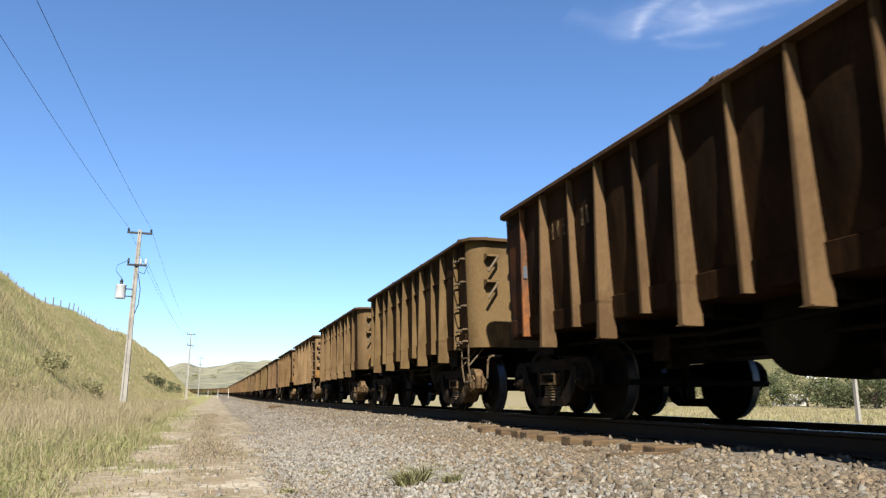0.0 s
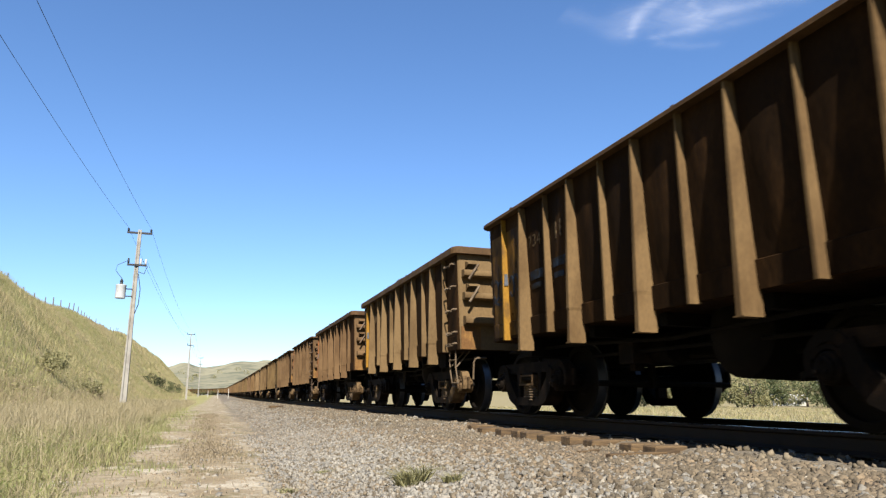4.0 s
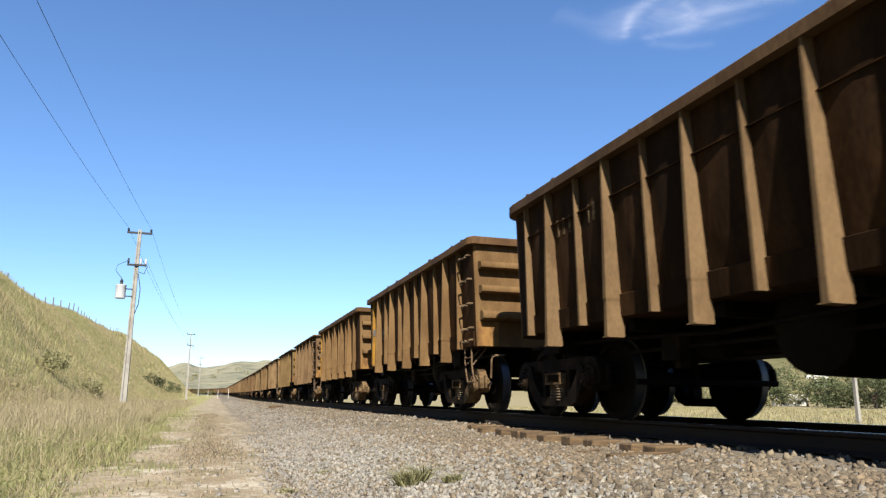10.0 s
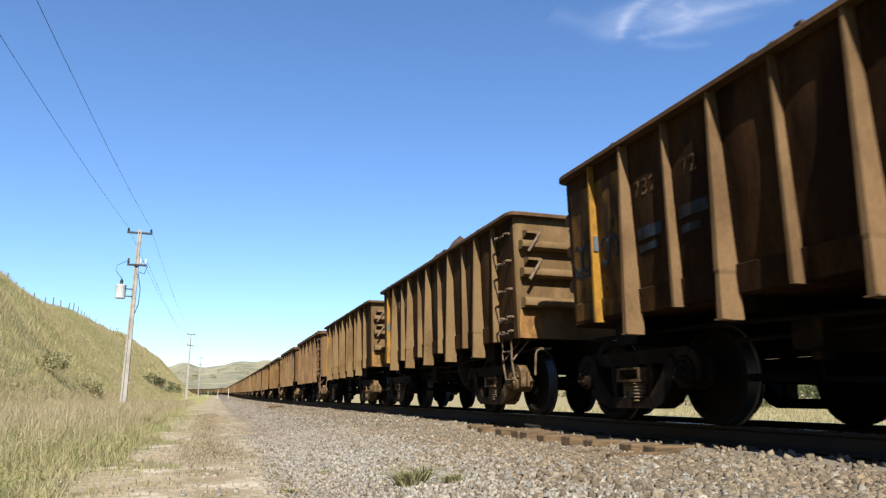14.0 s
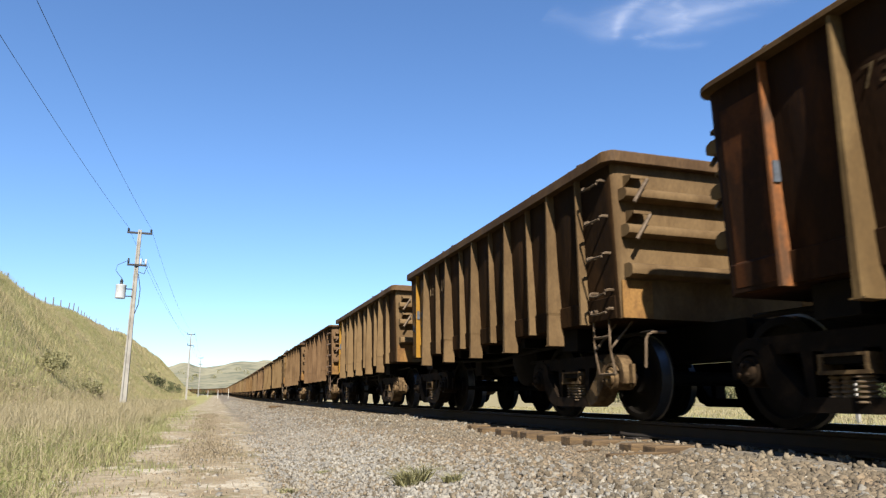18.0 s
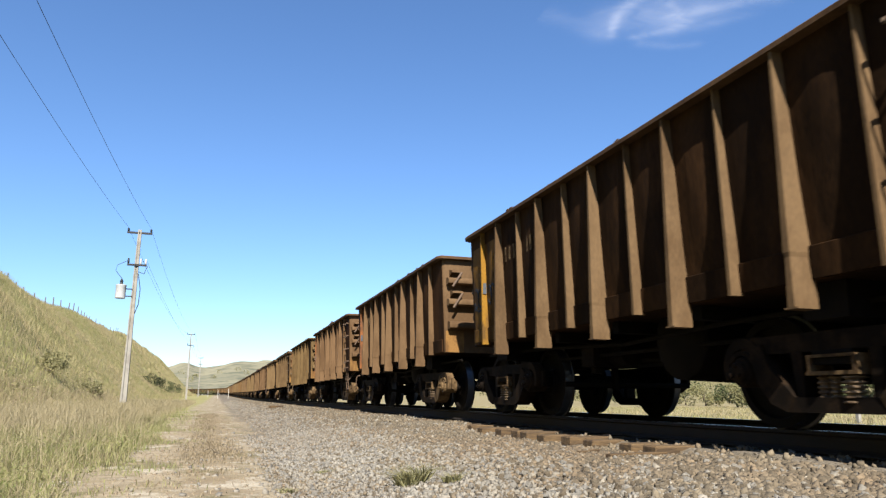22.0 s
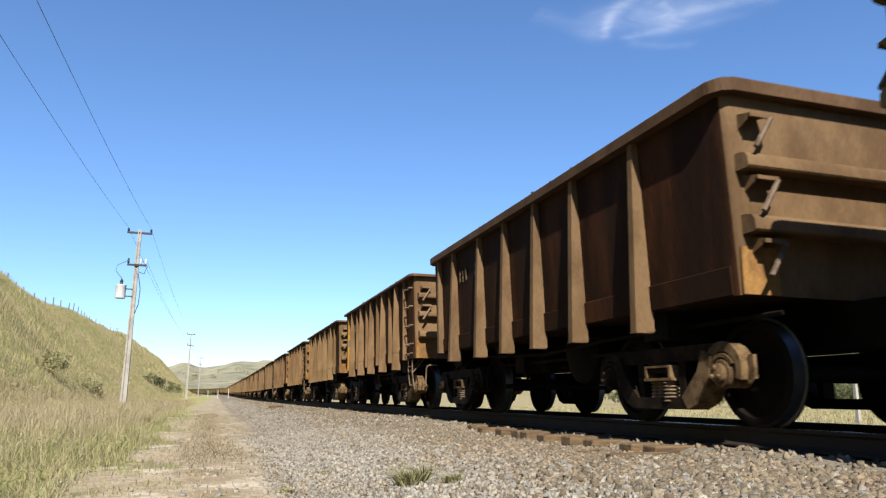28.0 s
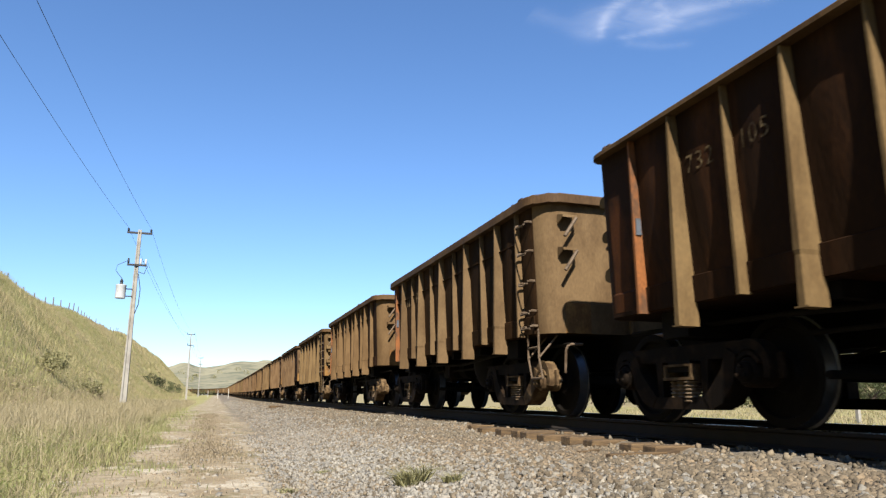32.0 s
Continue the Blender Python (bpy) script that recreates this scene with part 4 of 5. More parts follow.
def make_train():
    rng = random.Random(11)
    cache = {}
    for n in range(FIRST, LAST + 1):
        kind, braces = wagon_kind(n)
        near = -4 <= n
        front = FRONT.get(n) if near else (YELLOW if n % 3 else None)
        heap = HEAPED.get(n, 0.16)
        body = RUST if n in RUSTY else SHADED_OXIDE
        bright = n in (22, 23)
        rim = "thick" if n in (2, 3, 8, 9, 10, 11, 16, 17, 26, 27, 28, 29) or n < -4 and n % 4 < 2 else "thin"
        key = (kind, braces, n % 2, front, near, heap, body, bright, rim, n if n in NUMBERS else None)
        if key in cache:
            w = copy_thing(cache[key], pose(0, 0, 0))
        else:
            w = cache[key] = make_wagon(kind, braces, n % 2 == 1, front, near, heap, n + 60, body, bright, rim)
        k = rng.uniform(0.88, 1.15)
        c = (k, k * rng.uniform(0.95, 1.04), k * rng.uniform(0.9, 1.08), 1)
        if n in (-3, 5):
            c = (1.35, 1.4, 1.45, 1)
        if n in (8, 9):
            c = (1.14, 1.08, 0.94, 1)
        for o in w.children_recursive:
            o.color = c
        wagons[n] = w


make_train()

# ---- loose ground cover ----
def scatter_stones(name, label, x, y, size, material, lift=0.15, seed=1, parent=None):
    """Many angular stones joined in one mesh."""
    rng = np.random.RandomState(seed)
    n = len(x)
    cube = np.array([(i, j, k) for i in (-1, 1) for j in (-1, 1) for k in (-1, 1)], float)
    quad = np.array([(0, 1, 3, 2), (4, 6, 7, 5), (0, 4, 5, 1), (2, 3, 7, 6), (0, 2, 6, 4), (1, 5, 7, 3)])
    v = cube[None] * rng.uniform(0.55, 1.15, (n, 8, 1)) + rng.uniform(-0.28, 0.28, (n, 8, 3))
    v *= size[:, None, None] * 0.5 * rng.uniform(0.6, 1.25, (n, 1, 3))
    q = rng.normal(size=(n, 4))
    q /= np.linalg.norm(q, axis=1, keepdims=True)
    a, b, c, d = q.T
    m = np.stack([1 - 2 * (c * c + d * d), 2 * (b * c - a * d), 2 * (b * d + a * c), 2 * (b * c + a * d), 1 - 2 * (b * b + d * d), 2 * (c * d - a * b),
                  2 * (b * d - a * c), 2 * (c * d + a * b), 1 - 2 * (b * b + c * c)], -1).reshape(n, 3, 3)
    v = np.einsum("nij,nkj->nki", m, v)
    v += np.stack([x, y, height(x, y) + size * lift], -1)[:, None]
    f = (np.arange(n)[:, None, None] * 8 + quad[None]).reshape(-1, 4)
    ob = new(name, raw(name, v.reshape(-1, 3), f, material))
    tagged(ob, label, "" if parent else "gravel", kind="stuff")
    ob.parent = parent
    return ob


def make_ballast():
    rng = np.random.RandomState(5)

    def fill(n, x0, x1, y0, y1, power=1.0):
        return x0 + (x1 - x0) * rng.uniform(size=n), y0 + (y1 - y0) * rng.uniform(size=n) ** power

    xs, ys = [], []
    for n, x0, x1, y0, y1, pw in ((46000, 0.45, 3.95, 2.6, 13, 1.3), (26000, 0.75, 3.95, 12, 95, 1.8), (3500, 3.9, 6.9, 2.6, 24, 1.2), (15000, 0.75, 6.9, -14, 2.7, 1.0), (3500, 2.2, 3.95, 3, 9, 1.2)):
        a, b = fill(n, x0, x1, y0, y1, pw)
        edge = 0.62 + 0.25 * wob(a * 0, b, 0.8) + 0.35 * smooth(8, 16, b)
        keep = ~((b > 5.3) & (b < 10.8) & (a > 3.62) & (a < 4.1) & (rng.uniform(size=n) < 0.75)) & (a > edge + 0.4 * rng.uniform(size=n) ** 2 * np.sign(rng.uniform(-1, 1, n))) & (np.hypot(a, b) > 0.7)
        xs.append(a[keep])
        ys.append(b[keep])
    x, y = np.concatenate(xs), np.concatenate(ys)
    size = rng.uniform(0.016, 0.050, len(x)) * (0.68 + 0.36 * smooth(1.2, 3.4, x)) * (1 + 0.014 * np.clip(y - 10, 0, 80))
    pale = (rng.uniform(size=len(x)) < 0.08 + 0.60 * smooth(3.0, 1.5, x))
    scatter_stones("ballast_bank", "loose grey and pinkish ballast stones", x[~pale], y[~pale], size[~pale], STONE, seed=2)
    scatter_stones("pale_ballast", "loose pale grey ballast stones", x[pale], y[pale], size[pale], PALE, seed=3)
    a, b = fill(16000, -1.6, 1.9, -4, 26, 1.3)
    scatter_stones("path_gravel", "small pale pebbles on the dirt track", a, b, 0.005 + 0.024 * rng.uniform(size=len(a)) ** 4, DIRTSTONE, 0.0, 6)
    a, b = fill(900, -0.6, 1.5, 3.5, 14, 1.2)
    a = 1.5 - (1.5 - a) ** 1.0 * rng.uniform(size=len(a))
    scatter_stones("stray_ballast", "stray ballast stones on the dirt track", a, b, rng.uniform(0.015, 0.045, len(a)), PALE, 0.05, 7)
    # the stones nearest the camera, one by one
    kinds = []
    r = random.Random(8)
    for k in range(8):
        bm = bmesh.new()
        box(bm, -0.5, 0.5, -0.5, 0.5, -0.5, 0.5)
        for v in bm.verts:
            v.co = Vector((v.co.x * r.uniform(0.6, 1.2), v.co.y * r.uniform(0.6, 1.2), v.co.z * r.uniform(0.5, 1.0)))
        bmesh.ops.bevel(bm, geom=bm.edges[:], offset=0.12, segments=1, affect="EDGES")
        kinds.append(mesh_of("ballast_stone", bm, (STONE, PALE)[k % 3 == 0]))
    for k in range(260):
        px, py = r.uniform(1.6, 3.9), r.uniform(2.7, 5.6)
        ob = new("ballast_stone", kinds[k % 8])
        s = r.uniform(0.022, 0.048)
        ob.parent = track
        ob.matrix_basis = pose(px, py, float(height(px, py)) + 0.025, r.uniform(0, 360), r.uniform(0, 360), r.uniform(0, 360)) @ Matrix.Diagonal((s, s, s, 1))


make_ballast()


def blades(name, label, x, y, tall, wide, material, seed, lean=0.35):
    """Grass: bent, tapering blades."""
    rng = np.random.RandomState(seed)
    n = len(x)
    h = tall * rng.uniform(0.45, 1.15, n)
    w = wide * rng.uniform(0.6, 1.3, n)
    a, b = rng.uniform(0, 2 * np.pi, n), rng.uniform(0, 2 * np.pi, n)
    z = height(x, y)
    dx, dy = np.cos(a), np.sin(a)
    lx, ly = np.cos(b) * lean * h * rng.uniform(0.2, 1, n), np.sin(b) * lean * h * rng.uniform(0.2, 1, n)
    pts = [(x - dx * w, y - dy * w, z - 0.02), (x + dx * w, y + dy * w, z - 0.02),
           (x + lx * 0.35 + dx * w * 0.7, y + ly * 0.35 + dy * w * 0.7, z + h * 0.6), (x + lx * 0.35 - dx * w * 0.7, y + ly * 0.35 - dy * w * 0.7, z + h * 0.6),
           (x + lx, y + ly, z + h * rng.uniform(0.8, 1, n))]
    v = np.stack([np.stack(p, -1) for p in pts], 1).reshape(-1, 3)
    i = np.arange(n)[:, None] * 5
    f = np.concatenate([i + np.array([[0, 1, 2]]), i + np.array([[0, 2, 3]]), i + np.array([[3, 2, 4]])])
    return tagged(new(name, raw(name, v, f, material)), label, "grass", kind="stuff")


def make_grass():
    rng = np.random.RandomState(12)

    def patch(n, x0, x1, y0, y1, py=1.0, clump=0.0, f=0.9, k=0.0):
        x, y = rng.uniform(x0, x1, n), y0 + (y1 - y0) * rng.uniform(size=n) ** py
        keep = wob(x, y, f, k) > clump + rng.uniform(-0.5, 0.5, n)
        return x[keep], y[keep]

    def verge(y):
        soft = np.random.RandomState(len(y)).normal(size=len(y))
        return -0.82 + 0.22 * wob(0 * y, y, 0.8) + 0.16 * wob(0 * y, y, 3.1, 2) - 0.010 * y + 0.16 * soft - 0.07 * soft ** 2

    x, y = patch(110000, -7, -0.4, 4.0, 19, 1.25, -0.5)
    k = x < verge(y)
    blades("green_grass", "lush green verge grass beside the dirt track", x[k], y[k], (0.10 + 0.07 * smooth(-0.9, -2.2, x[k])) * (0.75 + 0.7 * rng.uniform(size=k.sum())), 0.0030, GREEN, 1, 1.3)
    x, y = patch(44000, -7, -0.4, 4.0, 16, 1.1, -0.25, 1.6, 3)
    k = x < verge(y)
    blades("bleached_grass", "bleached dry blades among the green verge", x[k], y[k], 0.17, 0.0026, STRAW, 11, 1.3)
    x, y = patch(30000, -1.5, 0.1, 4.2, 34, 1.3, 0.38, 2.6, 8)
    k = x < -0.75 + 0.8 * rng.uniform(size=len(x)) ** 2
    blades("stray_grass", "sparse grass creeping onto the dirt track", x[k], y[k], 0.07, 0.0032, GREEN, 13, 1.6)
    x, y = patch(9000, -6.5, -0.9, 5.0, 20, 1.1, -0.1, 1.1, 12)
    k = x < verge(y) - 0.1
    blades("seed_stalks", "thin bleached seed stalks above the verge", x[k], y[k], 0.42, 0.0026, STRAW, 17, 0.5)
    x, y = patch(26000, -9, -0.4, -14, 4.1, 1.0, -0.6)
    k = x < verge(y)
    blades("trackside_grass", "green and dry grass beside the dirt track", x[k], y[k], 0.22, 0.008, GREEN, 15, 0.7)
    x, y = patch(26000, -6, -0.5, 4.2, 14, 1.1, -0.1, 1.3, 6)
    k = x < verge(y) + 0.15
    x, y = x[k], y[k]
    n = len(x)
    p = np.stack([x, y, height(x, y) + rng.uniform(0.02, 0.20, n)], -1)
    a, b = rng.normal(size=(n, 3)) * (1, 1, 0.45), rng.normal(size=(n, 3)) * (1, 1, 0.45)
    a /= np.linalg.norm(a, axis=1, keepdims=True)
    b /= np.linalg.norm(b, axis=1, keepdims=True)
    s = rng.uniform(0.008, 0.02, (n, 1))
    v = np.stack([p - a * s, p + b * s * 0.4, p + a * s, p - b * s * 0.4], 1).reshape(-1, 3)
    tagged(new("verge_weeds", raw("verge_weeds", v, np.arange(4 * n).reshape(-1, 4), GREEN)), "small broad-leaved weeds in the verge", "weeds", kind="stuff")
    x, y = patch(14000, -7, -0.6, 8.0, 40, 1.3, 0.1)
    k = x < verge(y) - 0.1
    blades("low_grass", "mixed green and dry verge grass", x[k], y[k], 0.22, 0.007, GREEN, 2, 0.6)
    x, y = patch(115000, -8.5, -1.0, 7, 75, 1.2, -0.6, 0.6, 2)
    k = x < verge(y) - 0.4 - (0.5 + 1.0 * wob(x, y, 0.8, 5)) * smooth(15, 8, y)
    blades("dry_grass", "tall straw-coloured dry grass", x[k], y[k], 0.20 + 0.28 * smooth(7, 16, y[k]) * smooth(-0.9, -2.4, x[k]), 0.0042, STRAW, 3, 0.8)
    x, y = patch(120000, -25, -6.8, 24, 190, 1.25, -0.7, 0.35, 1)
    blades("slope_grass", "olive and straw grass on the cut slope", x, y, 0.55, 0.012, SLOPE, 4, 0.7)
    x, y = patch(52000, -25, -6.8, 24, 170, 1.2, 0.1, 0.22, 3)
    blades("slope_straw", "dry stalks on the cut slope", x, y, 0.7, 0.008, TAN, 5, 0.6)
    x, y = patch(40000, -28, -8.5, 160, 345, 1.0, -0.8, 0.2, 6)
    blades("far_slope_grass", "olive grass on the far end of the slope", x, y, 0.9, 0.05, SLOPE, 14, 0.7)
    x, y = patch(78000, -25, -7.2, 24, 150, 1.2, 0.05, 0.25, 5)
    blades("slope_green", "green weeds on the cut slope", x, y, 0.45, 0.011, MEADOW, 6, 0.9)
    x, y = patch(40000, 10, 60, 4, 75, 1.0, -0.8, 0.3, 2)
    blades("field_grass", "dry pasture grass beyond the track", x, y, 0.22, 0.016, SLOPE, 7, 0.9)
    x, y = patch(26000, -0.5, 0.75, 6.6, 30, 1.4, 0.0, 1.3, 4)
    blades("track_litter", "flattened dry grass litter on the dirt track", *patch(15000, -1.6, 1.0, 4, 30, 1.3, 0.25, 1.9, 7), 0.025, 0.003, TAN, 9, 3.5)
    x2 = -0.02 - 0.011 * np.clip(y - 7, 0, 20) + (0.30 + 0.05 * wob(0 * y, y, 1.1)) * np.random.RandomState(3).normal(size=len(y)) * 0.62
    blades("track_grass", "short brown grass on the crown of the dirt track", x2, y, 0.045, 0.0035, LITTER, 8, 1.7)


make_grass()


def tuft(px, py, r, n, tall, seed):
    rng = np.random.RandomState(seed)
    a, q = rng.uniform(0, 2 * np.pi, n), r * np.sqrt(rng.uniform(size=n))
    ob = blades("grass_tuft", "tuft of wiry olive grass in the ballast", px + q * np.cos(a), py + q * np.sin(a), tall, 0.0035, OLIVE, seed, 2.2)
    ob["kind"] = "thing"


for k, (px, py, r, n, tall) in enumerate(((1.38, 5.16, 0.10, 420, 0.15), (1.60, 4.88, 0.05, 150, 0.09), (1.02, 6.95, 0.09, 110, 0.035), (-1.5, 17.5, 0.35, 500, 0.3), (0.55, 5.6, 0.06, 90, 0.05))):
    tuft(px, py, r, n, tall, 30 + k)


def old_sleeper(px, py, turn, size, label):
    bm = bmesh.new()
    box(bm, -0.5, 0.5, -0.5, 0.5, 0, 1)
    bmesh.ops.bevel(bm, geom=bm.edges[:], offset=0.06, segments=1, affect="EDGES")
    bmesh.ops.scale(bm, vec=size, verts=bm.verts)
    ob = thing("scrap_timber", bm, TIMBER, label, "timber")
    ob.matrix_basis = pose(px, py, float(height(px, py)) + 0.01, 2, 0, turn)


old_sleeper(2.62, 33.5, 20, (0.62, 0.2, 0.12), "discarded dark sleeper lying in the ballast")
old_sleeper(3.55, 5.6, 12, (0.7, 0.07, 0.04), "splintered brown wood strip on the ballast")
old_sleeper(3.35, 6.1, 35, (0.4, 0.06, 0.03), "short splintered wood strip on the ballast")


# ---- bushes and trees ----
def leaves(rng, centres, radii, per, size):
    pts = []
    for c, r in zip(centres, radii):
        d = rng.normal(size=(per, 3))
        d /= np.linalg.norm(d, axis=1, keepdims=True)
        pts.append(np.array(c) + d * (r * rng.uniform(0.35, 1.0, (per, 1)) ** 0.5) * np.array([1, 1, 0.8]))
    p = np.concatenate(pts)
    n = len(p)
    a, b = rng.normal(size=(n, 3)), rng.normal(size=(n, 3))
    a /= np.linalg.norm(a, axis=1, keepdims=True)
    b -= a * (a * b).sum(1, keepdims=True)
    b /= np.linalg.norm(b, axis=1, keepdims=True)
    s = size * rng.uniform(0.6, 1.3, (n, 1))
    v = np.stack([p - a * s, p + b * s * 0.45, p + a * s, p - b * s * 0.45], 1).reshape(-1, 3)
    return v, np.arange(n * 4).reshape(-1, 4)


def make_tree(px, py, tall, wide, seed, material, name="tree", label="leafy green tree at the field's edge", trunk=0.35, clumps=16, per=130, leaf=0.16):
    rng = np.random.RandomState(seed)
    base = new(name)
    tagged(base, label, "tree" if name == "tree" else "bush")
    base.location = (px, py, float(height(px, py)))
    cs, rs = [], []
    bm = bmesh.new()
    fork = Vector((rng.uniform(-0.1, 0.1) * wide, rng.uniform(-0.1, 0.1) * wide, tall * trunk))
    tube(bm, [(0, 0, -0.1), fork * 0.5 + Vector((0.04 * wide, 0, 0)), fork], [0.035 * tall, 0.026 * tall, 0.02 * tall], 7)
    for k in range(clumps):
        a, q = rng.uniform(0, 6.28), wide * 0.5 * np.sqrt(rng.uniform(0.02, 1))
        h = rng.uniform(trunk * 0.8, 0.92) * tall * (1 - 0.25 * (q / (wide * 0.5)) ** 2)
        c = (q * np.cos(a), q * np.sin(a), h)
        cs.append(c)
        rs.append(rng.uniform(0.13, 0.26) * wide)
        if k % 2 == 0:
            tube(bm, [fork, fork.lerp(Vector(c), 0.5) + Vector((0, 0, 0.05 * tall)), Vector(c)], [0.016 * tall, 0.01 * tall, 0.004 * tall], 5)
    part("trunk", bm, BARK, base)
    v, f = leaves(rng, cs, rs, per, leaf)
    crown = new("crown", raw("crown", v, f, material))
    crown.parent = base
    return base


def polar(angle, dist):
    return dist * math.sin(radians(angle)), dist * math.cos(radians(angle))


for k, (ang, dist, tall, wide) in enumerate(((34.3, 92, 4.2, 4.6), (33.6, 96, 2.6, 3.4), (39.6, 96, 3.4, 4.4), (40.6, 92, 4.6, 5.2), (41.6, 100, 4.0, 4.6), (42.4, 118, 5.0, 6.0), (44.2, 112, 5.2, 6.0),
                                              (45.4, 108, 4.0, 5.2), (46.3, 98, 3.6, 5.0), (47.2, 104, 5.4, 6.0), (48.3, 96, 4.4, 5.4), (49.4, 100, 5.0, 6.0), (37.4, 110, 3.6, 5.0), (36.0, 120, 4.4, 5.6),
                                              (31.5, 118, 4.0, 5.0), (29.0, 125, 4.2, 6.0))):
    x, y = polar(ang, dist)
    make_tree(x, y, tall, wide, 70 + k, LEAF if k % 3 else OLIVE, trunk=0.22)

for k, (x, y, tall, wide, m) in enumerate(((-11.0, 132, 2.6, 3.0, DARKLEAF), (-10.2, 138, 2.0, 2.4, DARKLEAF), (-9.6, 158, 2.6, 3.6, LEAF), (-9.4, 172, 2.2, 4.0, LEAF), (-9.8, 205, 3.0, 2.2, DARKLEAF),
                                           (-9.6, 48, 1.5, 2.4, OLIVE), (-8.2, 54, 1.0, 2.2, OLIVE), (-2.6, 300, 2.4, 5.0, LEAF), (-7, 320, 3.0, 6.0, LEAF))):
    make_tree(x, y, tall, wide, 120 + k, m, "bush", "low bush at the foot of the grassy slope", 0.15, 12, 110, 0.10)


def make_scrub():
    rng = np.random.RandomState(91)
    cs, rs = [], []
    for k in range(420):
        x, y = rng.uniform(85, 230), rng.uniform(60, 230)
        if wob(np.array(x), np.array(y), 0.07) > -0.2:
            r = rng.uniform(0.8, 2.4)
            cs.append((x, y, float(height(x, y)) + r * 0.4))
            rs.append(r)
    v, f = leaves(rng, cs, rs, 60, 0.28)
    tagged(new("hillside_scrub", raw("hillside_scrub", v, f, LEAF)), "dense green scrub on the far hillside", "scrub", kind="stuff")


make_scrub()


def make_weeds():
    """Leafy clumps that break up the slope and the verge."""
    rng = np.random.RandomState(44)
    for name, label, n, box4, size, leaf, per, material in (
            ("slope_weeds", "leafy olive weeds scattered over the cut slope", 150, (-22.5, -7.2, 25, 130), (0.25, 0.8), 0.05, 70, SLOPE),
            ("slope_herbs", "green leafy herbs scattered over the cut slope", 80, (-22.5, -7.2, 25, 130), (0.25, 0.9), 0.05, 80, GREEN),
            ("verge_herbs", "low leafy green herbs along the verge", 330, (-4.6, -1.0, 4.3, 15), (0.05, 0.16), 0.011, 90, GREEN),
            ("tall_weeds", "tall pale weeds at the slope's foot", 150, (-9.2, -5.6, 26, 60), (0.25, 0.6), 0.022, 110, TAN)):
        cs, rs = [], []
        for k in range(n):
            x, y = rng.uniform(box4[0], box4[1]), box4[2] + (box4[3] - box4[2]) * rng.uniform() ** 1.3
            if name == "verge_herbs" and x > -1.05 - 0.01 * y + 0.22 * float(wob(0.0, np.array(y), 0.8)):
                continue
            q = rng.uniform(*size)
            cs.append((x, y, float(height(x, y)) + q * (1.3 if name == "tall_weeds" and k % 2 else 0.5)))
            rs.append(q)
        v, f = leaves(rng, cs, rs, per, leaf)
        tagged(new(name, raw(name, v, f, material)), label, "weeds", kind="stuff")


make_weeds()


def make_woods():
    rng = np.random.RandomState(17)
    cs, rs = [], []
    for k in range(260):
        x, y = rng.uniform(-160, 260), rng.uniform(560, 1150)
        if wob(np.array(x), np.array(y), 0.017, 3) > 0.15:
            r = rng.uniform(2.5, 6.5)
            cs.append((x, y, float(height(x, y)) + r * 0.4))
            rs.append(r)
    v, f = leaves(rng, cs, rs, 45, 1.1)
    tagged(new("far_woods", raw("far_woods", v, f, OLIVE)), "scattered woods on the distant hills", "woods", kind="stuff")


make_woods()

# ---- poles and wires ----
POLES = [(-4.5, -30.0, 9.35), (-4.5, 40.0, 9.35), (-4.6, 123.0, 10.6), (-4.7, 206.0, 10.6)]


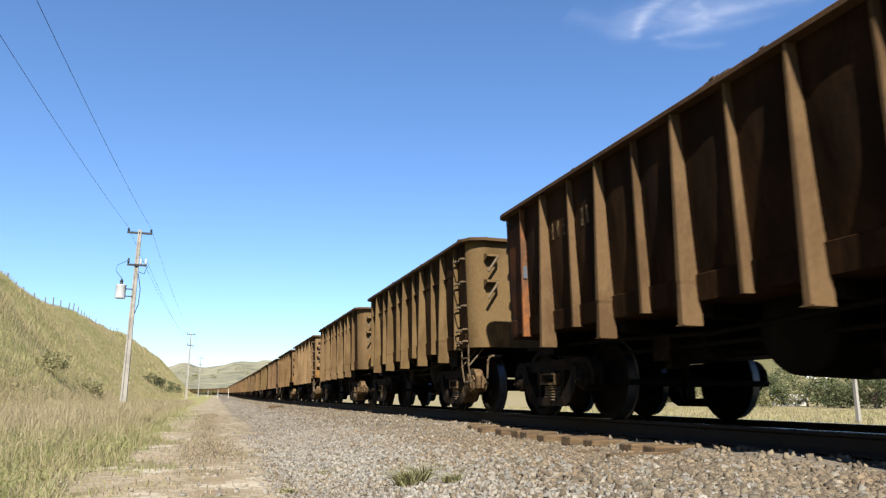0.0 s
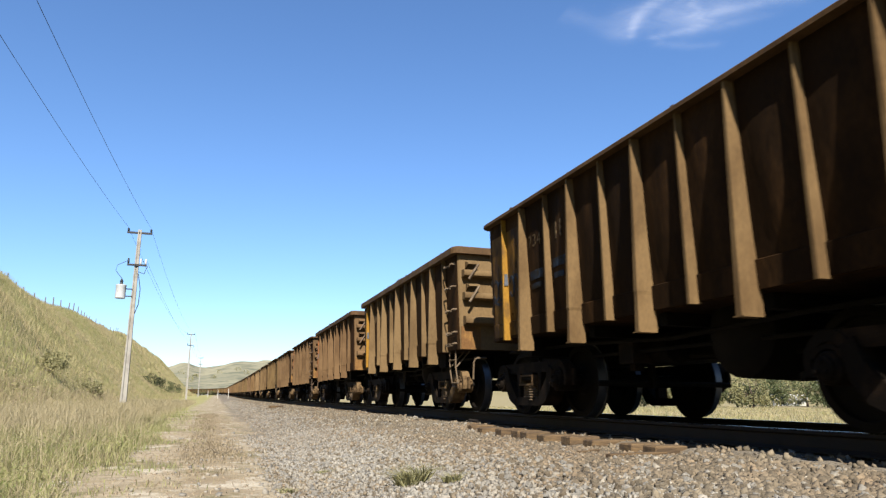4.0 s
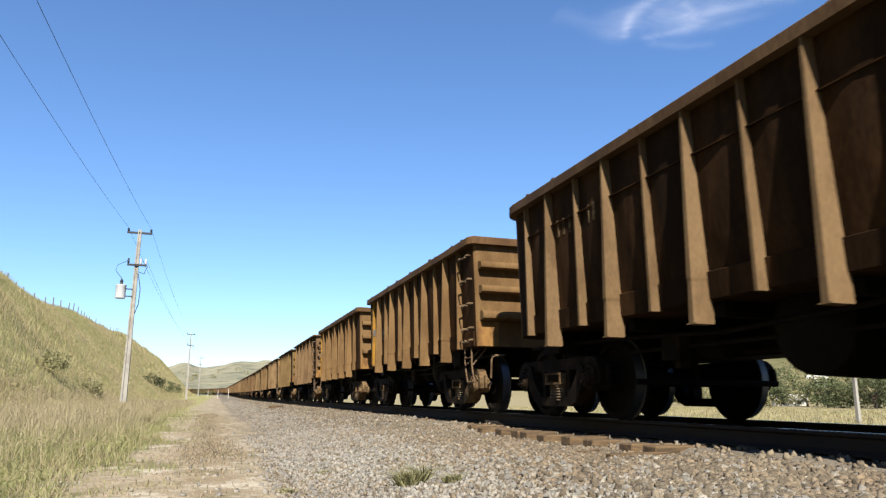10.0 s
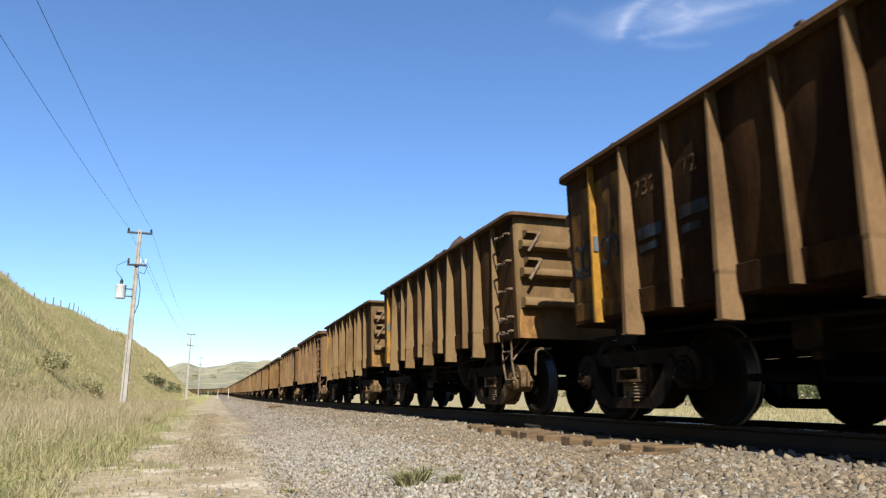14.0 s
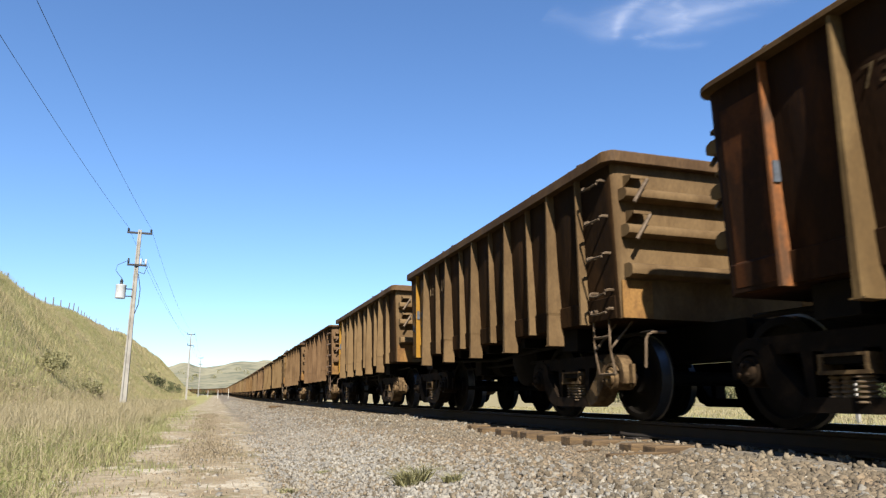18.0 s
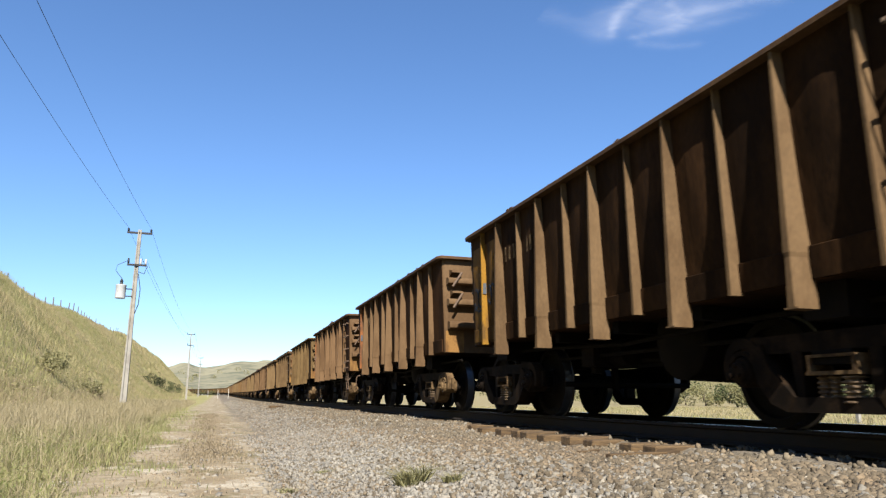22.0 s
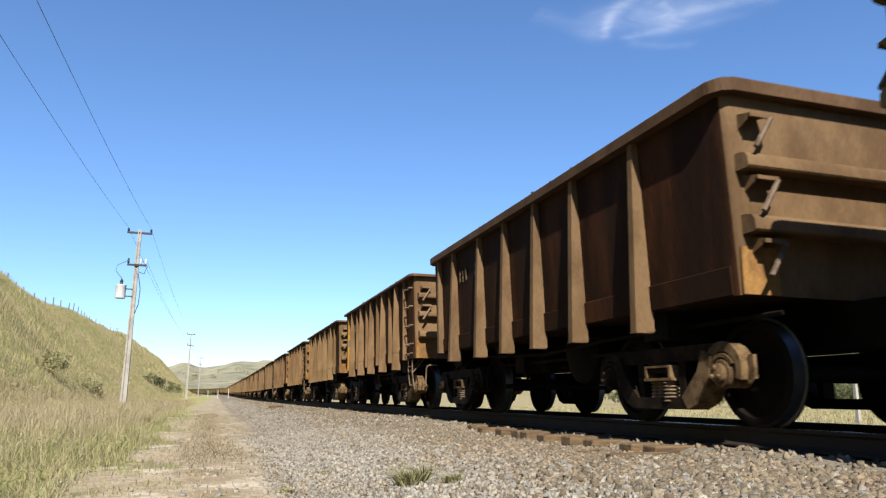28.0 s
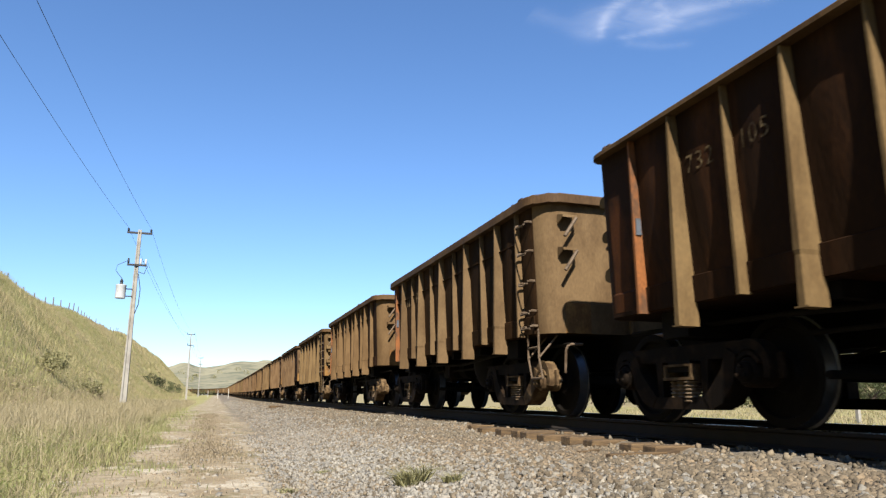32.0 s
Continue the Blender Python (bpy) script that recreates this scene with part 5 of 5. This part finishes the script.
def make_pole(px, py, tall, rich):
    z0 = float(height(px, py))
    base = tagged(new("utility_pole"), "grey concrete utility pole with a short crossarm" + (" and transformer" if rich else ""), "utility pole", "poles along the line")
    base.location = (px, py, z0)
    bm = bmesh.new()
    for s in (-1, 1):
        loft(bm, [[(s * 0.115 * k, -0.10 * k, z), (s * 0.045 * k, -0.10 * k, z), (s * 0.045 * k, 0.10 * k, z), (s * 0.115 * k, 0.10 * k, z)] for z, k in ((-0.2, 1.35), (tall * 0.55, 1.0), (tall, 0.75))])
    loft(bm, [[(-0.05 * k, -0.05 * k, z), (0.05 * k, -0.05 * k, z), (0.05 * k, 0.05 * k, z), (-0.05 * k, 0.05 * k, z)] for z, k in ((-0.2, 1.2), (tall, 0.9))])
    part("shaft", bm, CONCRETE, base)
    bm = bmesh.new()
    box(bm, -0.62, 0.62, -0.05, 0.05, tall - 0.22, tall - 0.12)
    arm = part("crossarm", bm, DARKMETAL, base)
    for x in (-0.56, 0.56):
        bm = bmesh.new()
        lathe(bm, [(tall - 0.12, 0.03), (tall - 0.06, 0.06), (tall - 0.03, 0.045), (tall + 0.01, 0.06), (tall + 0.05, 0.045), (tall + 0.08, 0.03)], 10, "z", at=(x, 0, 0))
        part("insulator", bm, DARKMETAL, arm, soft=True)
    bm = bmesh.new()
    box(bm, -0.45, 0.5, -0.16, -0.08, tall - 1.98, tall - 1.88)
    low = part("lower_arm", bm, DARKMETAL, base)
    for x in (-0.4, 0.2, 0.45):
        bm = bmesh.new()
        lathe(bm, [(tall - 1.88, 0.03), (tall - 1.8, 0.06), (tall - 1.74, 0.045), (tall - 1.66, 0.055), (tall - 1.58, 0.03)], 10, "z", at=(x, -0.12, 0))
        part("cutout_fuse", bm, TANKPAINT if x > 0 else DARKMETAL, low, soft=True)
    bm = bmesh.new()
    tube(bm, [(0.3, -0.15, tall - 1.7), (0.55, -0.2, tall - 2.0), (0.42, -0.2, tall - 2.4), (0.15, -0.15, tall - 2.3)], 0.02, 6)
    part("jumper_cable", bm, CABLE, low)
    if rich:
        bm = bmesh.new()
        lathe(bm, [(0, 0.20), (0.02, 0.25), (0.62, 0.25), (0.66, 0.27), (0.70, 0.27), (0.74, 0.18)], 20, "z", at=(-0.62, -0.2, tall - 3.75))
        tank = part("transformer", bm, TANKPAINT, base, "pale grey transformer tank", soft=True)
        bm = bmesh.new()
        lathe(bm, [(0, 0.04), (0.05, 0.09), (0.12, 0.06), (0.18, 0.09), (0.26, 0.05), (0.32, 0.02)], 10, "z", at=(-0.62, -0.2, tall - 3.02))
        part("bushing", bm, DARKMETAL, tank, soft=True)
        for z in (0.12, 0.5):
            bm = bmesh.new()
            box(bm, -0.4, -0.08, -0.14, -0.08, tall - 3.75 + z, tall - 3.7 + z)
            part("tank_bracket", bm, DARKMETAL, tank)
        bm = bmesh.new()
        tube(bm, [(-0.62, -0.2, tall - 2.7), (-0.95, -0.2, tall - 2.3), (-0.9, -0.2, tall - 2.0), (-0.4, -0.12, tall - 1.7)], 0.014, 6)
        part("drop_wire", bm, CABLE, tank)
        bm = bmesh.new()
        tube(bm, [(0.14, -0.14, tall - 2.4), (0.30, -0.16, tall - 3.2), (0.28, -0.16, tall - 4.0), (0.14, -0.14, tall - 4.5)], 0.02, 6)
        part("cable_loop", bm, CABLE, base)


for k, (x, y, tall) in enumerate(POLES):
    make_pole(x, y, tall, k == 1)


def make_wire(a, b, sag, r, label):
    a, b = Vector(a), Vector(b)
    bm = bmesh.new()
    pts = []
    for k in range(25):
        u = k / 24
        p = a.lerp(b, u)
        p.z -= 4 * sag * u * (1 - u)
        pts.append(p)
    tube(bm, pts, r, 5)
    thing("overhead_wire", bm, CABLE, label, "wire", "wires on the poles")


for (x0, y0, h0), (x1, y1, h1) in zip(POLES, POLES[1:]):
    for o in (-0.56, 0.56):
        make_wire((x0 + o, y0, float(height(x0, y0)) + h0 + 0.08), (x1 + o, y1, float(height(x1, y1)) + h1 + 0.08), 1.2, 0.0065, "thin sagging overhead wire between the poles")
    if y0 > 0:
        make_wire((x0 + 0.45, y0, float(height(x0, y0)) + h0 - 1.6), (x1 + 0.3, y1, float(height(x1, y1)) + h1 - 1.6), 0.9, 0.006, "thin lower overhead wire between the poles")


# ---- fences and buildings ----
def fence_post(px, py, tall, w, material, label, lean=0.0):
    bm = bmesh.new()
    loft(bm, [[(-w, -w, -0.2), (w, -w, -0.2), (w, w, -0.2), (-w, w, -0.2)], [(-w * 0.85, -w * 0.9, tall * 0.6), (w * 0.9, -w * 0.9, tall * 0.6), (w * 0.9, w, tall * 0.6), (-w * 0.85, w, tall * 0.6)],
              [(-w * 0.7, -w * 0.8, tall), (w * 0.8, -w * 0.7, tall), (w * 0.7, w * 0.8, tall), (-w * 0.8, w * 0.7, tall)]])
    ob = thing("fence_post", bm, material, label, "fence post", "fence posts")
    ob.matrix_basis = pose(px, py, float(height(px, py)), lean, lean * 0.7, 0)


rp = random.Random(21)
y = 66.0
while y < 190:
    toe = -7.0 - 0.011 * max(y - 60, 0)
    x = -23.2 + 0.6 * math.sin(y * 0.11) - 0.011 * max(y - 60, 0)
    fence_post(x, y, rp.uniform(1.2, 1.7), 0.07, POSTWOOD, "weathered wooden fence post on the slope's crest", rp.uniform(-6, 6))
    y += rp.uniform(3.0, 5.5)
fence_post(26.8, 24.8, 3.45, 0.075, CONCRETE, "pale concrete fence post beside the pasture")
for x, y, tall in ((2.3, 150, 1.9), (0.3, 158, 1.7), (-2.0, 190, 1.7)):
    fence_post(x, y, tall, 0.042, WHITEWASH, "white marker post beside the line")


def make_house(px, py, w, d, h, turn, label):
    base = tagged(new("house"), label, "house")
    base.matrix_basis = pose(px, py, float(height(px, py)) - 0.1, 0, 0, turn)
    bm = bmesh.new()
    box(bm, -w / 2, w / 2, -d / 2, d / 2, 0, h)
    part("wall", bm, WHITEWASH, base)
    bm = bmesh.new()
    e, r = 0.3, h + d * 0.22
    loft(bm, [[(x, -d / 2 - e, h - 0.05), (x, 0, r), (x, d / 2 + e, h - 0.05), (x, d / 2 + e, h + 0.06), (x, 0, r + 0.12), (x, -d / 2 - e, h + 0.06)] for x in (-w / 2 - e, w / 2 + e)])
    part("roof", bm, WHITEWASH, base)
    for x in (-w * 0.28, w * 0.28):
        bm = bmesh.new()
        box(bm, x - 0.45, x + 0.45, -d / 2 - 0.03, -d / 2 + 0.02, h * 0.38, h * 0.75)
        part("window", bm, DARKMETAL, base)


for ang, dist, w, d, h, turn in ((43.0, 122, 4.4, 3, 1.0, -40), (45.0, 150, 3, 2.5, 1.8, -50)):
    x, y = polar(ang, dist)
    make_house(x, y, w, d, h, turn, "small whitewashed house among the trees")
for ang, dist in ((-2.2, 640), (-0.9, 690), (0.4, 720)):
    x, y = polar(ang, dist)
    make_house(x, y, 9, 7, 4, 0, "distant whitewashed house at the hills' foot")


# ---- clouds ----
def cloud_material():
    m = bpy.data.materials.new("thin_cloud")
    m.use_nodes = True
    n, l = m.node_tree.nodes, m.node_tree.links
    for old in list(n):
        if old.type == "BSDF_PRINCIPLED":
            n.remove(old)
    at = n.new("ShaderNodeAttribute")
    at.attribute_name = "thickness"
    tc = n.new("ShaderNodeTexCoord")
    mp = n.new("ShaderNodeMapping")
    mp.inputs["Rotation"].default_value = (0, 0, radians(35))
    mp.inputs["Scale"].default_value = (0.004, 0.016, 1)
    l.new(tc.outputs["Object"], mp.inputs[0])
    ns = n.new("ShaderNodeTexNoise")
    ns.inputs["Scale"].default_value, ns.inputs["Detail"].default_value, ns.inputs["Roughness"].default_value, ns.inputs["Distortion"].default_value = 0.8, 4, 0.5, 0.0
    l.new(mp.outputs[0], ns.inputs["Vector"])
    rg = n.new("ShaderNodeMapRange")
    for i, v in enumerate((0.30, 0.70, 0.55, 1.0)):
        rg.inputs[i + 1].default_value = v
    l.new(ns.outputs["Fac"], rg.inputs[0])
    mu = n.new("ShaderNodeMath")
    mu.operation = "MULTIPLY"
    l.new(rg.outputs[0], mu.inputs[0])
    l.new(at.outputs["Fac"], mu.inputs[1])
    tr, tl, df = n.new("ShaderNodeBsdfTransparent"), n.new("ShaderNodeBsdfTranslucent"), n.new("ShaderNodeBsdfDiffuse")
    tl.inputs[0].default_value = df.inputs[0].default_value = (0.9, 0.9, 0.9, 1)
    m1, m2 = n.new("ShaderNodeMixShader"), n.new("ShaderNodeMixShader")
    m1.inputs[0].default_value = 0.6
    l.new(df.outputs[0], m1.inputs[1])
    l.new(tl.outputs[0], m1.inputs[2])
    l.new(mu.outputs[0], m2.inputs[0])
    l.new(tr.outputs[0], m2.inputs[1])
    l.new(m1.outputs[0], m2.inputs[2])
    l.new(m2.outputs[0], n["Material Output"].inputs[0])
    return m


def make_cloud():
    cx, cy = 1400.0, 1700.0
    gx, gy = np.meshgrid(np.linspace(-420, 520, 150), np.linspace(-420, 420, 130))
    v = np.stack([gx, gy, 6 * wob(gx, gy, 0.01)], -1).reshape(-1, 3)
    i = (np.arange(129)[:, None] * 150 + np.arange(149)[None]).ravel()
    f = np.stack([i, i + 1, i + 151, i + 150], -1)
    me = raw("wispy_cloud", v, f, cloud_material(), True)
    den = np.zeros(len(v))
    strands = [([(1268, 1895), (1238, 1835), (1217, 1775)], 15, 0.10), ([(1238, 1835), (1217, 1775), (1210, 1721), (1219, 1671), (1239, 1620)], 26, 0.125),
               ([(1010, 1835), (1106, 1856), (1215, 1897)], 40, 0.035), ([(1250, 1900), (1190, 1860), (1170, 1780)], 45, 0.045),
               ([(1345, 1878), (1394, 1822), (1424, 1774), (1453, 1734)], 22, 0.07), ([(1386, 1906), (1492, 1879), (1560, 1848)], 26, 0.04), ([(1438, 1777), (1390, 1720), (1344, 1664)], 32, 0.055),
               ([(1405, 1706), (1461, 1642), (1521, 1589), (1612, 1526)], 40, 0.075), ([(1260, 1760), (1330, 1740), (1420, 1700)], 95, 0.075)]
    rng = random.Random(3)
    for k in range(22):
        x, y = 1270 + rng.uniform(0, 240), 1850 - rng.uniform(0, 230)
        q = rng.uniform(40, 120)
        strands.append(([(x, y), (x + 0.45 * q, y - 0.6 * q), (x + 1.0 * q, y - 1.1 * q)], rng.uniform(18, 44), rng.uniform(0.006, 0.022)))
    for pts, w, k in strands:
        best = np.full(len(v), 1e9)
        for a, b in zip(pts, pts[1:]):
            a, b = np.array(a) - (cx, cy), np.array(b) - (cx, cy)
            t = np.clip(((v[:, :2] - a) @ (b - a)) / ((b - a) @ (b - a)), 0, 1)
            best = np.minimum(best, np.hypot(*(v[:, :2] - a - t[:, None] * (b - a)).T))
        den = 1 - (1 - den) * (1 - k * np.exp(-(best / w) ** 2))
    at = me.attributes.new("thickness", "FLOAT", "POINT")
    at.data.foreach_set("value", den.astype(np.float32))
    ob = tagged(new("wispy_cloud", me), "thin white wisp of high cloud", "cloud")
    ob.location = (cx, cy, 1200.65)
    return ob


clouds = [make_cloud()]


# ---- movement ----
def travelled(t):
    """How far the train has come, in wagons; it slows a little."""
    return 0.95145 + 1.0323035 * t - 0.00427829 * t ** 2 + 0.000129253 * t ** 3 - 5.25876e-06 * t ** 4 + 6.970924e-08 * t ** 5


# slack in the couplings, in metres
SLACK = {1: 0.03, 2: 0.06, 8: 0.03, 9: 0.05, 10: 0.06, 11: 0.06, 12: 0.15, 13: 0.11, 14: 0.04, 15: 0.06, 16: 0.03, 17: 0.16, 18: 0.08, 19: 0.15,
         20: 0.14, 21: 0.12, 22: 0.2, 23: -0.01, 24: 0.10, 25: 0.08, 26: 0.09, 27: 0.1, 28: 0.11, 29: 0.11, 30: 0.1}


def motions():
    steps = [0.5 * k for k in range(65)]
    for n, w in wagons.items():
        rows = []
        for t in steps:
            s = (travelled(t) - n) * PITCH - HL + SLACK.get(n, 0.0)
            x, y, a = along(s)
            rows.append((t, pose(x, y, RAIL_TOP + float(grade(s)), 0, 0, math.degrees(a))))
        walk(w, rows)
        if n < -4:
            continue
        # wheels roll while the wagon is near the camera
        turn, rows, last = 0.0, [], None
        q0 = (travelled(0) - n) * PITCH
        for k in range(0, 481):
            t = k / 15
            d = (travelled(t) - n) * PITCH
            if -8 < d < 48:
                if last is not None:
                    turn += (d - last) / 0.46
                rows.append((t, turn))
                last = d
        if not rows:
            continue
        if rows[0][0] > 0:
            rows.insert(0, (0.0, rows[0][1]))
        if rows[-1][0] < 32:
            rows.append((32.0, rows[-1][1]))
        for o in w.children:
            if o.name.startswith("wheelset"):
                p = o.location.copy()
                walk(o, [(t, Matrix.Translation(p) @ Matrix.Rotation(-a, 4, "X")) for t, a in rows])
    if clouds:
        for c in clouds:
            p = c.matrix_basis.copy()
            q = p.copy()
            q.translation += Vector((-112, 37, 0))
            walk(c, [(0, p), (32, q)])


motions()
